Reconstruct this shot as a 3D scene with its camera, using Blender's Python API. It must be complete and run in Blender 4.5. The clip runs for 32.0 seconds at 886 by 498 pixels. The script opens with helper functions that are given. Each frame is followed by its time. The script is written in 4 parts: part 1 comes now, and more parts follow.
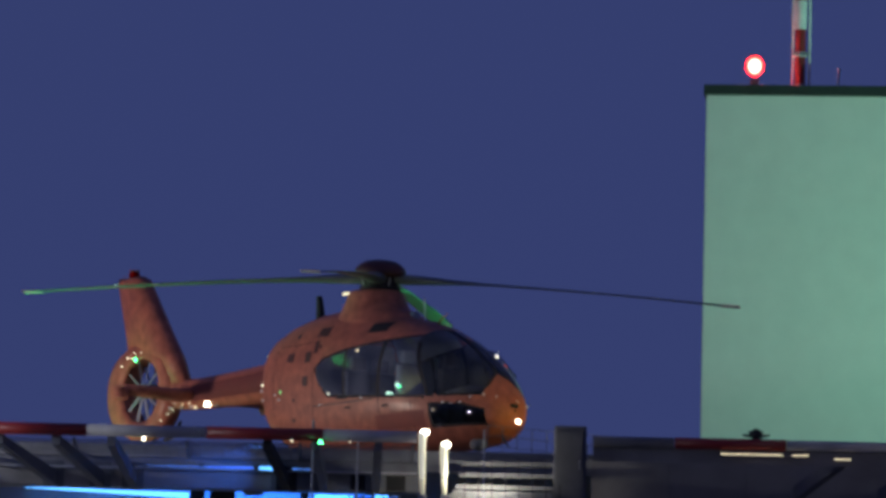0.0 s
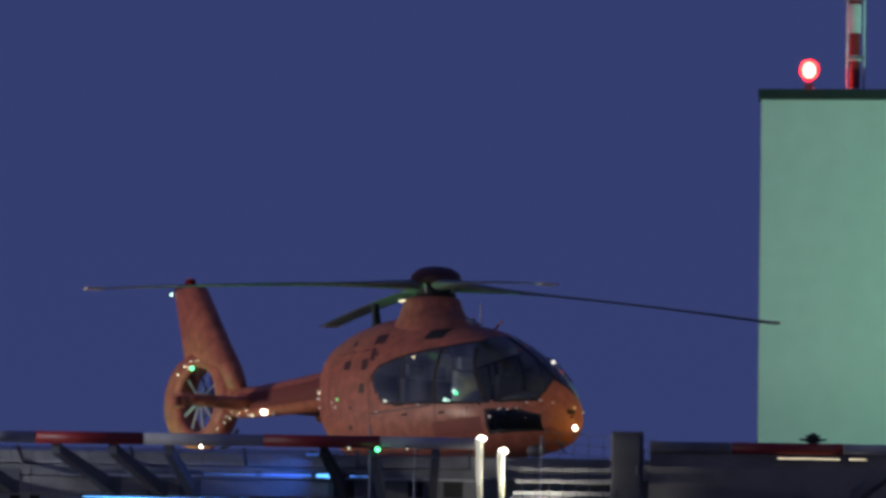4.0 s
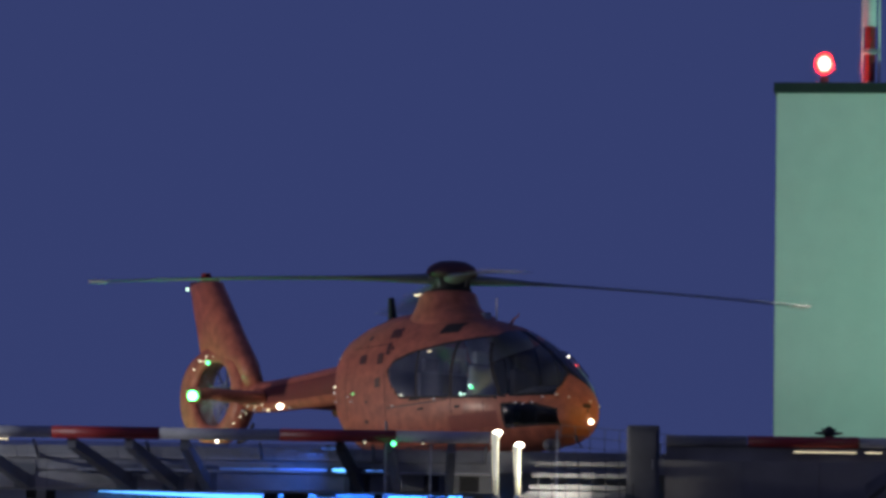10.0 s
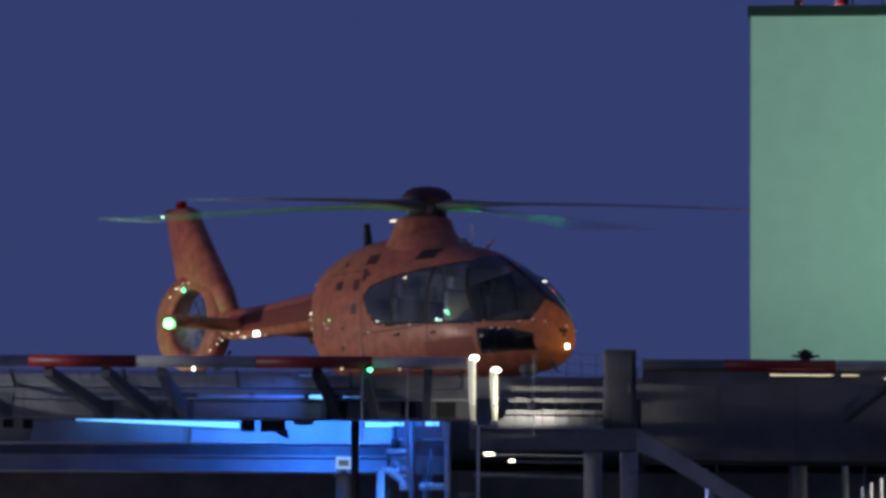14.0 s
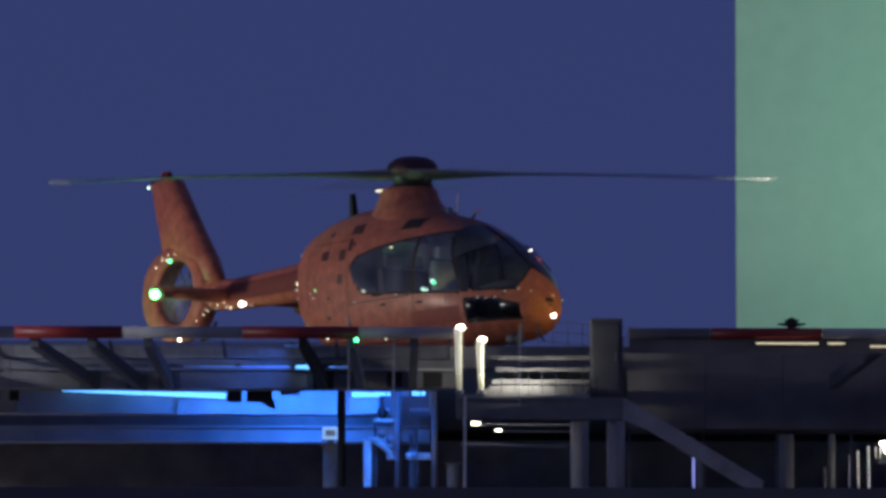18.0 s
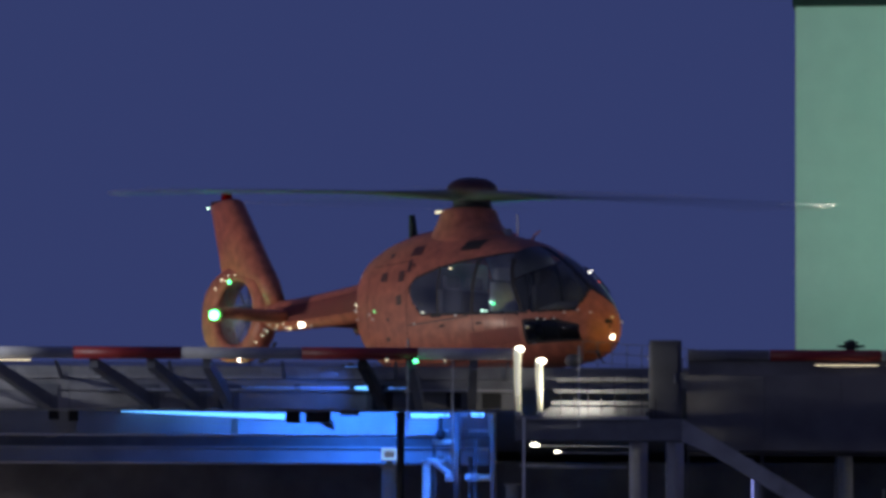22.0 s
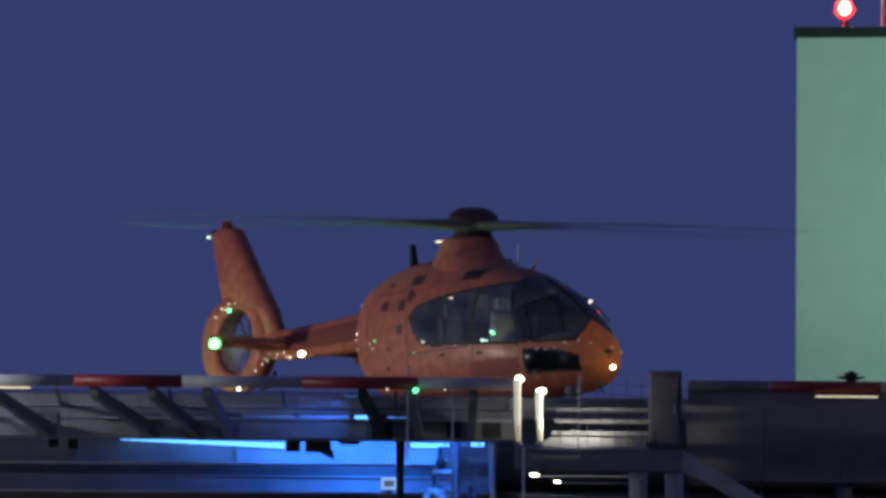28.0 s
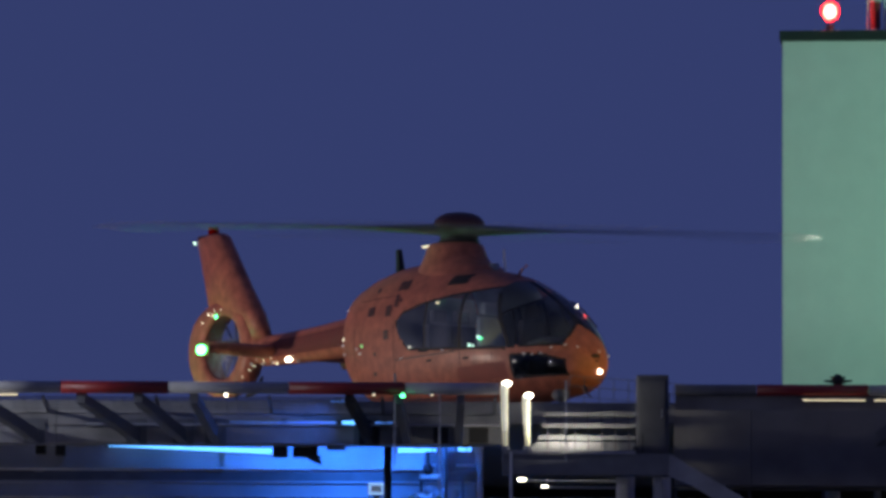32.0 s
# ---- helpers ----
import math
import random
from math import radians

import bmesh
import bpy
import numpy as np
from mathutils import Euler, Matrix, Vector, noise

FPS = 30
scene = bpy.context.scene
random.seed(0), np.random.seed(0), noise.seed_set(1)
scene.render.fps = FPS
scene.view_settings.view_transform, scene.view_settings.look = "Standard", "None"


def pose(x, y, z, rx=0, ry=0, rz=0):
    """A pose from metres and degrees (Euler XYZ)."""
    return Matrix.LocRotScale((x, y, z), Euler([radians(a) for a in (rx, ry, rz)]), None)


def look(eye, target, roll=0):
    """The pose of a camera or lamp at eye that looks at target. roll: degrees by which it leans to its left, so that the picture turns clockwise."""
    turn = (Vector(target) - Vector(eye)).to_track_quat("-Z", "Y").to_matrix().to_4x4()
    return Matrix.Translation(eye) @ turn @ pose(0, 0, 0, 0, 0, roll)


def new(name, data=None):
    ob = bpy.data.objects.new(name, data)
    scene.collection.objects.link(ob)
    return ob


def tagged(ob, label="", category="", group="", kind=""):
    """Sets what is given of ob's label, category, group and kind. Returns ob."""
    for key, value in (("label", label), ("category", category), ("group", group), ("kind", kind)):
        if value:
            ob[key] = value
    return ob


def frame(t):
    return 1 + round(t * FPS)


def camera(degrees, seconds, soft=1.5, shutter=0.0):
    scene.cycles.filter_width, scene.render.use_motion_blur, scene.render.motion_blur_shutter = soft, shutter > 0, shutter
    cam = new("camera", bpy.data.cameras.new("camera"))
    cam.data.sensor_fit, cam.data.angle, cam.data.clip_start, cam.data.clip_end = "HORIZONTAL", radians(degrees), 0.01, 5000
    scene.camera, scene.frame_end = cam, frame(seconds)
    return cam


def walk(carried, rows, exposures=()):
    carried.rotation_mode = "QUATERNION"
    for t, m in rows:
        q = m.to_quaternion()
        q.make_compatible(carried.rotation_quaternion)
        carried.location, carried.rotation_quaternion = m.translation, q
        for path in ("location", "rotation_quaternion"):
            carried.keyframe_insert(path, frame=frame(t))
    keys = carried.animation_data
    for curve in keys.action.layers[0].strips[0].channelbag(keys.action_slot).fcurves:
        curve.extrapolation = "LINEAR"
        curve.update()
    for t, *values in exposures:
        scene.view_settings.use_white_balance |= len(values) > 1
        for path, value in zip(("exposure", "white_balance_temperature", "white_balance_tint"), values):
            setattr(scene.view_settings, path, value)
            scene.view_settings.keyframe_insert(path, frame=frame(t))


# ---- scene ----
cam = camera(5.0, 32.0, soft=3.5, shutter=0.9)
EYE = (0.0, 0.0, 1.6)
# seconds, yaw, pitch, roll of a camera that stands on the ground and is panned by hand
ROWS = [
    (0, -0.522, 7.306, 1.221), (0.5, -0.419, 7.396, 0.937), (1, -0.281, 7.338, 0.829), (1.5, -0.232, 7.281, 0.856),
    (2, -0.259, 7.274, 0.797), (2.5, -0.311, 7.329, 0.847), (4.5, -0.143, 7.337, 0.831), (5, -0.097, 7.279, 0.784),
    (5.5, -0.108, 7.276, 0.804), (6, -0.126, 7.261, 0.733), (6.5, -0.133, 7.249, 0.644), (7, -0.153, 7.189, 0.680),
    (7.5, -0.129, 7.205, 0.670), (8, -0.118, 7.257, 0.619), (8.5, -0.160, 7.267, 0.685), (9, -0.156, 7.246, 0.685),
    (9.5, -0.104, 7.277, 0.704), (10, -0.116, 7.303, 0.781), (10.5, -0.136, 7.277, 0.787), (11, -0.191, 7.223, 0.782),
    (11.5, -0.213, 7.195, 0.787), (12, -0.220, 7.212, 0.864), (12.5, -0.224, 7.190, 0.705), (13, -0.217, 7.005, 0.282),
    (13.5, -0.263, 6.882, 0.390), (14, -0.260, 6.885, 0.316), (14.5, -0.207, 6.904, 0.307), (16.5, -0.191, 6.843, 0.052),
    (17, -0.224, 6.842, -0.017), (17.5, -0.321, 6.761, 0.003), (18, -0.341, 6.714, 0.071), (18.5, -0.368, 6.722, 0.104),
    (19, -0.441, 6.766, 0.103), (19.5, -0.452, 6.770, 0.145), (20, -0.296, 6.796, 0.242), (20.5, -0.183, 6.814, 0.416),
    (21, -0.142, 6.814, 0.309), (21.5, -0.094, 6.785, 0.264), (22, -0.003, 6.833, 0.235), (22.5, 0.072, 6.893, 0.389),
    (23, 0.117, 6.941, 0.342), (23.5, 0.092, 6.959, 0.351), (24, 0.078, 6.953, 0.400), (24.5, 0.092, 6.964, 0.413),
    (25, 0.097, 6.985, 0.424), (25.5, 0.052, 7.017, 0.463), (27.5, 0.016, 7.003, 0.453), (28, 0.001, 7.000, 0.474),
    (28.5, -0.028, 7.037, 0.465), (29, -0.063, 7.042, 0.428), (29.5, -0.067, 7.032, 0.461), (30, -0.097, 7.055, 0.476),
    (30.5, -0.121, 7.077, 0.450), (31, -0.117, 7.051, 0.407), (31.5, -0.078, 7.029, 0.311), (32, -0.076, 7.029, 0.235),
]
walk(cam, [(t, pose(*EYE, 0, 0, yaw) @ pose(0, 0, 0, 90 + pitch) @ pose(0, 0, 0, 0, 0, roll)) for t, yaw, pitch, roll in ROWS],
     [(0, 0.06), (1.3, 0.08), (2.0, 0.0), (4.5, 0.06), (10, 0.05), (11, 0.0), (12, -0.03), (13, 0.0), (16.4, 0.06), (17, 0.06), (18, 0.0), (21, 0.01), (22, -0.04), (23, 0.0), (32, 0.0)])

# ---- dusk sky and large lights ----
world = bpy.data.worlds.new("dusk_sky")
scene.world = world
world.use_nodes = True
wn = world.node_tree
wn.nodes.clear()
w_out = wn.nodes.new("ShaderNodeOutputWorld")
w_bg = wn.nodes.new("ShaderNodeBackground")
w_ramp = wn.nodes.new("ShaderNodeValToRGB")
w_sep = wn.nodes.new("ShaderNodeSeparateXYZ")
w_co = wn.nodes.new("ShaderNodeTexCoord")
wn.links.new(w_co.outputs["Generated"], w_sep.inputs[0])
wn.links.new(w_sep.outputs["Z"], w_ramp.inputs[0])
wn.links.new(w_ramp.outputs[0], w_bg.inputs[0])
wn.links.new(w_bg.outputs[0], w_out.inputs[0])
w_ramp.color_ramp.elements[0].position = 0.0
w_ramp.color_ramp.elements[0].color = (0.036, 0.0492, 0.154, 1)
w_ramp.color_ramp.elements[1].position = 0.6
w_ramp.color_ramp.elements[1].color = (0.025, 0.038, 0.143, 1)
w_bg.inputs[1].default_value = 1.0


def area_light(name, at, target, size, power, colour, size_y=None):
    data = bpy.data.lights.new(name, "AREA")
    data.energy, data.color, data.size = power, colour, size
    if size_y:
        data.shape, data.size_y = "RECTANGLE", size_y
    ob = new(name, data)
    ob.matrix_world = look(at, target)
    return ob


H = 16.28            # top of the landing deck
HX, HY = 0.417, 142.5  # the rotor mast stands here
HEAD = -55.0         # the nose points to the right and towards the eye

def spot_light(name, at, target, power, colour, cone, blend=0.4, radius=0.2):
    data = bpy.data.lights.new(name, "SPOT")
    data.energy, data.color, data.spot_size, data.spot_blend, data.shadow_soft_size = power, colour, radians(cone), blend, radius
    ob = new(name, data)
    ob.matrix_world = look(at, target)
    return ob


# flood lights of the deck and the tower
area_light("flood_light_deck", (-13.0, 144.0, 16.8), (HX - 1.0, HY, H + 1.6), 0.35, 470, (1.0, 0.81, 0.70))
spot_light("flood_light_tower", (22.0, 145.0, 17.0), (7.7, 158.0, 24.2), 10500, (0.41, 1.0, 0.68), 50, 1.0)
spot_light("nose_amber_spot", (10.5, 130.6, 17.9), (2.32, 139.75, H + 1.17), 1800, (1.0, 0.80, 0.09), 5.6, 0.7, 0.12)
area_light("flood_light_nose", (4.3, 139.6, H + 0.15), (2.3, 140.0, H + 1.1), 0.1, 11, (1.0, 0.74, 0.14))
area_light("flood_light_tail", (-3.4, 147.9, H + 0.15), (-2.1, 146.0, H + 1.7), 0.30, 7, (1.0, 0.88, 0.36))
area_light("rim_lamp", (-9.4, 131.6, 17.0), (-6.3, 135.6, 15.95), 0.3, 168, (0.90, 0.93, 1.0))
area_light("screen_fill_light", (10.5, 130.5, 17.2), (6.0, 136.0, 15.2), 0.4, 15, (1.0, 0.92, 0.86))
area_light("railing_lamp", (6.78, 138.55, 15.3), (6.7, 138.95, 14.6), 0.08, 1.6, (1.0, 0.95, 0.85))
# green lamps of the landing deck
spot_light("green_lamp_side", (-6.6, 144.5, H + 0.12), (-4.0, 143.6, H + 3.0), 1000, (0.10, 1.0, 0.32), 58, 0.5, 0.05)
spot_light("green_lamp_back", (2.6, 150.5, H + 0.12), (1.2, 145.6, H + 3.2), 300, (0.10, 1.0, 0.32), 30, 0.5, 0.05)
spot_light("tip_glint_spot", (5.9, 140.4, H + 0.12), (5.25, 142.5, H + 3.1), 14000, (1.0, 0.98, 0.9), 18, 0.6, 0.05)
area_light("front_fill_light", (11.0, 110.0, 13.0), (5.0, 134.0, 15.2), 0.4, 92, (1.0, 0.93, 0.82))
spot_light("green_lamp_front", (-7.4, 139.0, H + 0.12), (-2.0, 138.5, H + 3.1), 900, (0.10, 1.0, 0.32), 35, 0.7, 0.05)
spot_light("green_lamp_tail", (-5.6, 148.4, H + 0.12), (-3.0, 147.4, H + 2.0), 170, (0.25, 1.0, 0.42), 34, 0.6, 0.05)
# blue lamps under the deck
area_light("blue_lamp_girder", (-1.2, 136.95, 15.87), (-1.2, 138.0, 15.80), 2.6, 76, (0.03, 0.19, 1.0), 0.12)
area_light("blue_lamp_beam", (-1.0, 139.75, 15.80), (-1.7, 141.0, 15.58), 0.9, 44, (0.03, 0.19, 1.0), 0.12)
area_light("blue_lamp_rack", (0.3, 138.6, 15.74), (0.2, 139.3, 15.2), 0.7, 14, (0.03, 0.19, 1.0), 0.10)
area_light("blue_lamp_arms", (-1.28, 134.95, 15.95), (-4.4, 135.35, 16.00), 0.16, 8, (0.05, 0.19, 1.0), 0.08)
area_light("tread_fill_light", (1.85, 133.80, 15.68), (1.80, 134.67, 16.10), 0.60, 20.0, (1.0, 0.92, 0.74), 0.04)


# ---- materials ----
def material(name, base, rough=0.5, metal=0.0, vary=0.12, scale=6.0, fine=60.0, bump=0.15, coat=0.0, spots=None, dirt=0.0):
    m = bpy.data.materials.new(name)
    m.use_nodes = True
    nt = m.node_tree
    b = nt.nodes["Principled BSDF"]
    co = nt.nodes.new("ShaderNodeTexCoord")
    big = nt.nodes.new("ShaderNodeTexNoise")
    big.inputs["Scale"].default_value = scale
    big.inputs["Detail"].default_value = 5
    small = nt.nodes.new("ShaderNodeTexNoise")
    small.inputs["Scale"].default_value = fine
    small.inputs["Detail"].default_value = 3
    for n in (big, small):
        nt.links.new(co.outputs["Object"], n.inputs["Vector"])
    mixv = nt.nodes.new("ShaderNodeMath")
    mixv.operation = "MULTIPLY_ADD"
    mixv.inputs[1].default_value = 0.35
    nt.links.new(small.outputs[0], mixv.inputs[0])
    nt.links.new(big.outputs[0], mixv.inputs[2])
    ramp = nt.nodes.new("ShaderNodeValToRGB")
    lo = tuple(c * (1 - vary - dirt) for c in base)
    hi = tuple(min(1, c * (1 + vary)) for c in base)
    ramp.color_ramp.elements[0].position, ramp.color_ramp.elements[1].position = 0.45, 0.9
    ramp.color_ramp.elements[0].color, ramp.color_ramp.elements[1].color = (*lo, 1), (*hi, 1)
    nt.links.new(mixv.outputs[0], ramp.inputs[0])
    nt.links.new(ramp.outputs[0], b.inputs["Base Color"])
    rr = nt.nodes.new("ShaderNodeMapRange")
    rr.inputs["To Min"].default_value, rr.inputs["To Max"].default_value = max(0.02, rough - 0.08), min(1, rough + 0.1)
    nt.links.new(big.outputs[0], rr.inputs[0])
    nt.links.new(rr.outputs[0], b.inputs["Roughness"])
    b.inputs["Metallic"].default_value = metal
    b.inputs["Coat Weight"].default_value = coat
    b.inputs["Coat Roughness"].default_value = 0.04
    if bump:
        bp = nt.nodes.new("ShaderNodeBump")
        bp.inputs["Strength"].default_value = bump
        bp.inputs["Distance"].default_value = 0.01
        nt.links.new(small.outputs[0], bp.inputs["Height"])
        nt.links.new(bp.outputs[0], b.inputs["Normal"])
    return m


def glow(name, colour, strength):
    m = bpy.data.materials.new(name)
    m.use_nodes = True
    nt = m.node_tree
    b = nt.nodes["Principled BSDF"]
    b.inputs["Base Color"].default_value = (*[min(1, c) for c in colour], 1)
    b.inputs["Emission Color"].default_value = (*colour, 1)
    b.inputs["Emission Strength"].default_value = strength
    return m


def glass(name, tint, clear=0.6, rough=0.03, ior=1.6, haze=0.0):
    m = bpy.data.materials.new(name)
    m.use_nodes = True
    nt = m.node_tree
    nt.nodes.clear()
    out = nt.nodes.new("ShaderNodeOutputMaterial")
    mix = nt.nodes.new("ShaderNodeMixShader")
    tr = nt.nodes.new("ShaderNodeBsdfTransparent")
    gl = nt.nodes.new("ShaderNodeBsdfGlossy")
    fr = nt.nodes.new("ShaderNodeFresnel")
    no = nt.nodes.new("ShaderNodeTexNoise")
    bp = nt.nodes.new("ShaderNodeBump")
    co = nt.nodes.new("ShaderNodeTexCoord")
    no.inputs["Scale"].default_value = 2.5
    bp.inputs["Strength"].default_value, bp.inputs["Distance"].default_value = 0.15, 0.02
    nt.links.new(co.outputs["Object"], no.inputs["Vector"])
    nt.links.new(no.outputs[0], bp.inputs["Height"])
    nt.links.new(bp.outputs[0], gl.inputs["Normal"])
    fr.inputs[0].default_value = ior
    tr.inputs[0].default_value = (*[c * clear for c in tint], 1)
    gl.inputs[0].default_value = (0.9, 0.92, 0.95, 1)
    gl.inputs[1].default_value = rough
    for i, s in ((0, fr.outputs[0]), (1, tr.outputs[0]), (2, gl.outputs[0])):
        nt.links.new(s, mix.inputs[i])
    if haze:
        film, both, mask, amount = nt.nodes.new("ShaderNodeBsdfDiffuse"), nt.nodes.new("ShaderNodeMixShader"), nt.nodes.new("ShaderNodeTexNoise"), nt.nodes.new("ShaderNodeMapRange")
        film.inputs[0].default_value = (0.62, 0.68, 0.80, 1)
        mask.inputs["Scale"].default_value = 3.0
        mask.inputs["Detail"].default_value = 4
        amount.inputs["From Min"].default_value, amount.inputs["From Max"].default_value = 0.35, 0.70
        amount.inputs["To Min"].default_value, amount.inputs["To Max"].default_value = haze * 0.25, haze * 1.8
        nt.links.new(co.outputs["Object"], mask.inputs["Vector"])
        nt.links.new(mask.outputs[0], amount.inputs[0])
        nt.links.new(amount.outputs[0], both.inputs[0])
        nt.links.new(mix.outputs[0], both.inputs[1])
        nt.links.new(film.outputs[0], both.inputs[2])
        nt.links.new(both.outputs[0], out.inputs[0])
    else:
        nt.links.new(mix.outputs[0], out.inputs[0])
    return m


def frosted(name, tint, clear, milky=0.35):
    m = bpy.data.materials.new(name)
    m.use_nodes = True
    nt = m.node_tree
    nt.nodes.clear()
    out = nt.nodes.new("ShaderNodeOutputMaterial")
    mix = nt.nodes.new("ShaderNodeMixShader")
    tr = nt.nodes.new("ShaderNodeBsdfTransparent")
    tl = nt.nodes.new("ShaderNodeBsdfTranslucent")
    tr.inputs[0].default_value = (*clear, 1)
    tl.inputs[0].default_value = (*tint, 1)
    mix.inputs[0].default_value = milky
    for i, s in ((1, tr.outputs[0]), (2, tl.outputs[0])):
        nt.links.new(s, mix.inputs[i])
    nt.links.new(mix.outputs[0], out.inputs[0])
    return m


ORANGE = material("luminous_orange_paint", (0.45, 0.142, 0.088), 0.55, vary=0.16, scale=7.0, fine=40, bump=0.06, coat=0.10, dirt=0.22)
ORANGE.node_tree.nodes["Principled BSDF"].inputs["Coat Roughness"].default_value = 0.22
ORANGE.node_tree.nodes["Principled BSDF"].inputs["Specular IOR Level"].default_value = 0.3
DEEPORANGE = material("deep_orange_band", (0.27, 0.068, 0.048), 0.7, scale=6, bump=0.05)
DULLRED = material("dull_red_paint", (0.17, 0.036, 0.030), 0.75, scale=6, bump=0.05)
DARK_RED = material("dark_rotor_cap_paint", (0.060, 0.018, 0.014), 0.5, scale=4, bump=0.05)
BLACK = material("black_rubber_and_frame", (0.012, 0.012, 0.014), 0.75, scale=8, bump=0.08)
BLADE = material("grey_blade_composite", (0.115, 0.135, 0.125), 0.45, scale=2, bump=0.03)
TIP = material("pale_tip_paint", (0.62, 0.50, 0.42), 0.4, scale=6, bump=0.02)
WHITE = material("white_paint", (0.72, 0.72, 0.70), 0.5, scale=3, dirt=0.15)
DULLWHITE = material("dull_white_pipe_paint", (0.40, 0.39, 0.39), 0.6, scale=3, dirt=0.2)
RED = material("red_paint", (0.25, 0.018, 0.016), 0.45, scale=3, dirt=0.15)
STEEL = material("galvanised_steel", (0.30, 0.31, 0.33), 0.5, 0.55, scale=5, vary=0.2, dirt=0.1)
DARKSTEEL = material("dark_coated_steel", (0.13, 0.135, 0.15), 0.6, 0.1, scale=4, vary=0.2)
DIMSTEEL = material("dim_charcoal_steel", (0.075, 0.078, 0.09), 0.65, 0.1, scale=4, vary=0.2)
COLUMN = material("lit_column_concrete", (0.50, 0.48, 0.47), 0.85, scale=1.4, fine=30, vary=0.15, bump=0.3, dirt=0.1)
PANEL = material("grey_fascia_panel", (0.28, 0.27, 0.27), 0.6, 0.1, scale=2.2, vary=0.22, dirt=0.12)
BLUEPANEL = material("light_soffit_paint", (0.36, 0.37, 0.40), 0.55, scale=1.4, vary=0.15, dirt=0.12)
CONCRETE = material("concrete", (0.36, 0.35, 0.33), 0.85, scale=1.1, fine=30, vary=0.18, bump=0.4, dirt=0.1)
DARKWALL = material("dark_facade_cladding", (0.14, 0.136, 0.135), 0.8, scale=1.3, vary=0.35)
RENDERED = material("pale_rendered_wall", (0.65, 0.69, 0.63), 0.9, scale=2.5, fine=45, vary=0.035, bump=0.12, dirt=0.015)
VOID = material("dark_void_grey", (0.14, 0.14, 0.145), 0.9, scale=2, vary=0.3)
PAINTED = material("grey_painted_steel", (0.29, 0.29, 0.30), 0.6, scale=3, vary=0.2, dirt=0.15)
COPING = material("dark_concrete_coping", (0.17, 0.16, 0.155), 0.85, scale=1.1, fine=30, vary=0.15, bump=0.3)
CAP = material("dark_green_parapet_flashing", (0.035, 0.05, 0.04), 0.5, 0.3, scale=3)
DECK = material("deck_coating", (0.10, 0.11, 0.10), 0.8, scale=1.2, fine=40, vary=0.15, bump=0.5)
ASPHALT = material("asphalt_ground", (0.05, 0.05, 0.052), 0.9, scale=0.3, fine=20, bump=0.5)
LINING = material("grey_cabin_lining", (0.34, 0.36, 0.40), 0.8, scale=5, bump=0.1)
SEAT = material("dark_seat_fabric", (0.12, 0.125, 0.15), 0.9, scale=9, bump=0.3)
SEATPALE = material("pale_seat_and_hood", (0.42, 0.43, 0.47), 0.9, scale=9, bump=0.3)
BROWNPIPE = material("brown_primed_pipe", (0.34, 0.29, 0.28), 0.6, 0.2, scale=4)
GLASS = glass("tinted_cabin_glass", (0.82, 0.90, 1.0), 0.66, 0.06, 1.8, 0.09)
SCREENGLASS = glass("dark_windscreen_glass", (0.80, 0.88, 1.0), 0.36, 0.06, 1.38, 0.035)
DARKGLASS = glass("dark_chin_glass", (0.8, 0.88, 1.0), 0.5, 0.05, 1.5)
GLINTMETAL = material("bright_glint_metal", (0.85, 0.85, 0.83), 0.50, 0.5, scale=20, bump=0.0)
LENS = glass("clear_lamp_glass", (1.0, 0.95, 0.95), 0.95)
REDLENS = frosted("frosted_red_lamp_glass", (1.0, 0.012, 0.012), (1.0, 0.12, 0.10))
BEACONLENS = frosted("deep_red_beacon_glass", (1.0, 0.02, 0.01), (1.0, 0.03, 0.012), 0.01)
G_RED = glow("red_obstruction_lamp", (1.0, 0.42, 0.38), 60)
G_BEACON = glow("red_beacon_lamp", (1.0, 0.24, 0.09), 800)
G_NAV = glow("green_navigation_lamp", (0.07, 1.0, 0.22), 20)
G_GREEN = glow("green_deck_lamp", (0.10, 1.0, 0.35), 5)
G_WHITE = glow("warm_white_lamp", (1.0, 0.93, 0.74), 9)
G_BASE = glow("warm_white_tube_dim", (1.0, 0.94, 0.66), 0.22)
G_TUBE = glow("warm_white_tube", (1.0, 0.97, 0.76), 0.36)
G_BLUE = glow("blue_tube", (0.11, 0.43, 1.0), 2.3)
G_BLUE_RIM = glow("pale_blue_diffuser", (0.30, 0.55, 1.0), 0.9)
G_BLUE_DIM = glow("dim_blue_glow", (0.10, 0.30, 1.0), 0.9)
G_PALE = glow("pale_green_glow", (0.65, 1.0, 0.75), 2.5)
G_DOT = glow("red_bead_glow", (1.0, 0.10, 0.10), 1.2)
G_VIOLET = glow("pale_blue_lit_upright", (0.30, 0.34, 0.90), 0.8)
G_CREAM = glow("cream_bead_glow", (1.0, 0.94, 0.66), 2.0)
G_FAINT = glow("faint_green_glint", (0.30, 0.75, 0.25), 0.7)
G_DULL = glow("dull_yellow_glint", (0.75, 0.65, 0.25), 0.5)
G_STRIP = glow("warm_strip", (1.0, 0.85, 0.55), 1.1)


# ---- mesh helpers ----
def part(name, bm, mat, parent=None, label="", smooth=False):
    me = bpy.data.meshes.new(name)
    bmesh.ops.recalc_face_normals(bm, faces=bm.faces)
    if smooth:
        for f in bm.faces:
            f.smooth = True
    bm.to_mesh(me)
    bm.free()
    me.materials.append(mat)
    ob = new(name, me)
    if parent:
        ob.parent = parent
    if label:
        tagged(ob, label)
    return ob


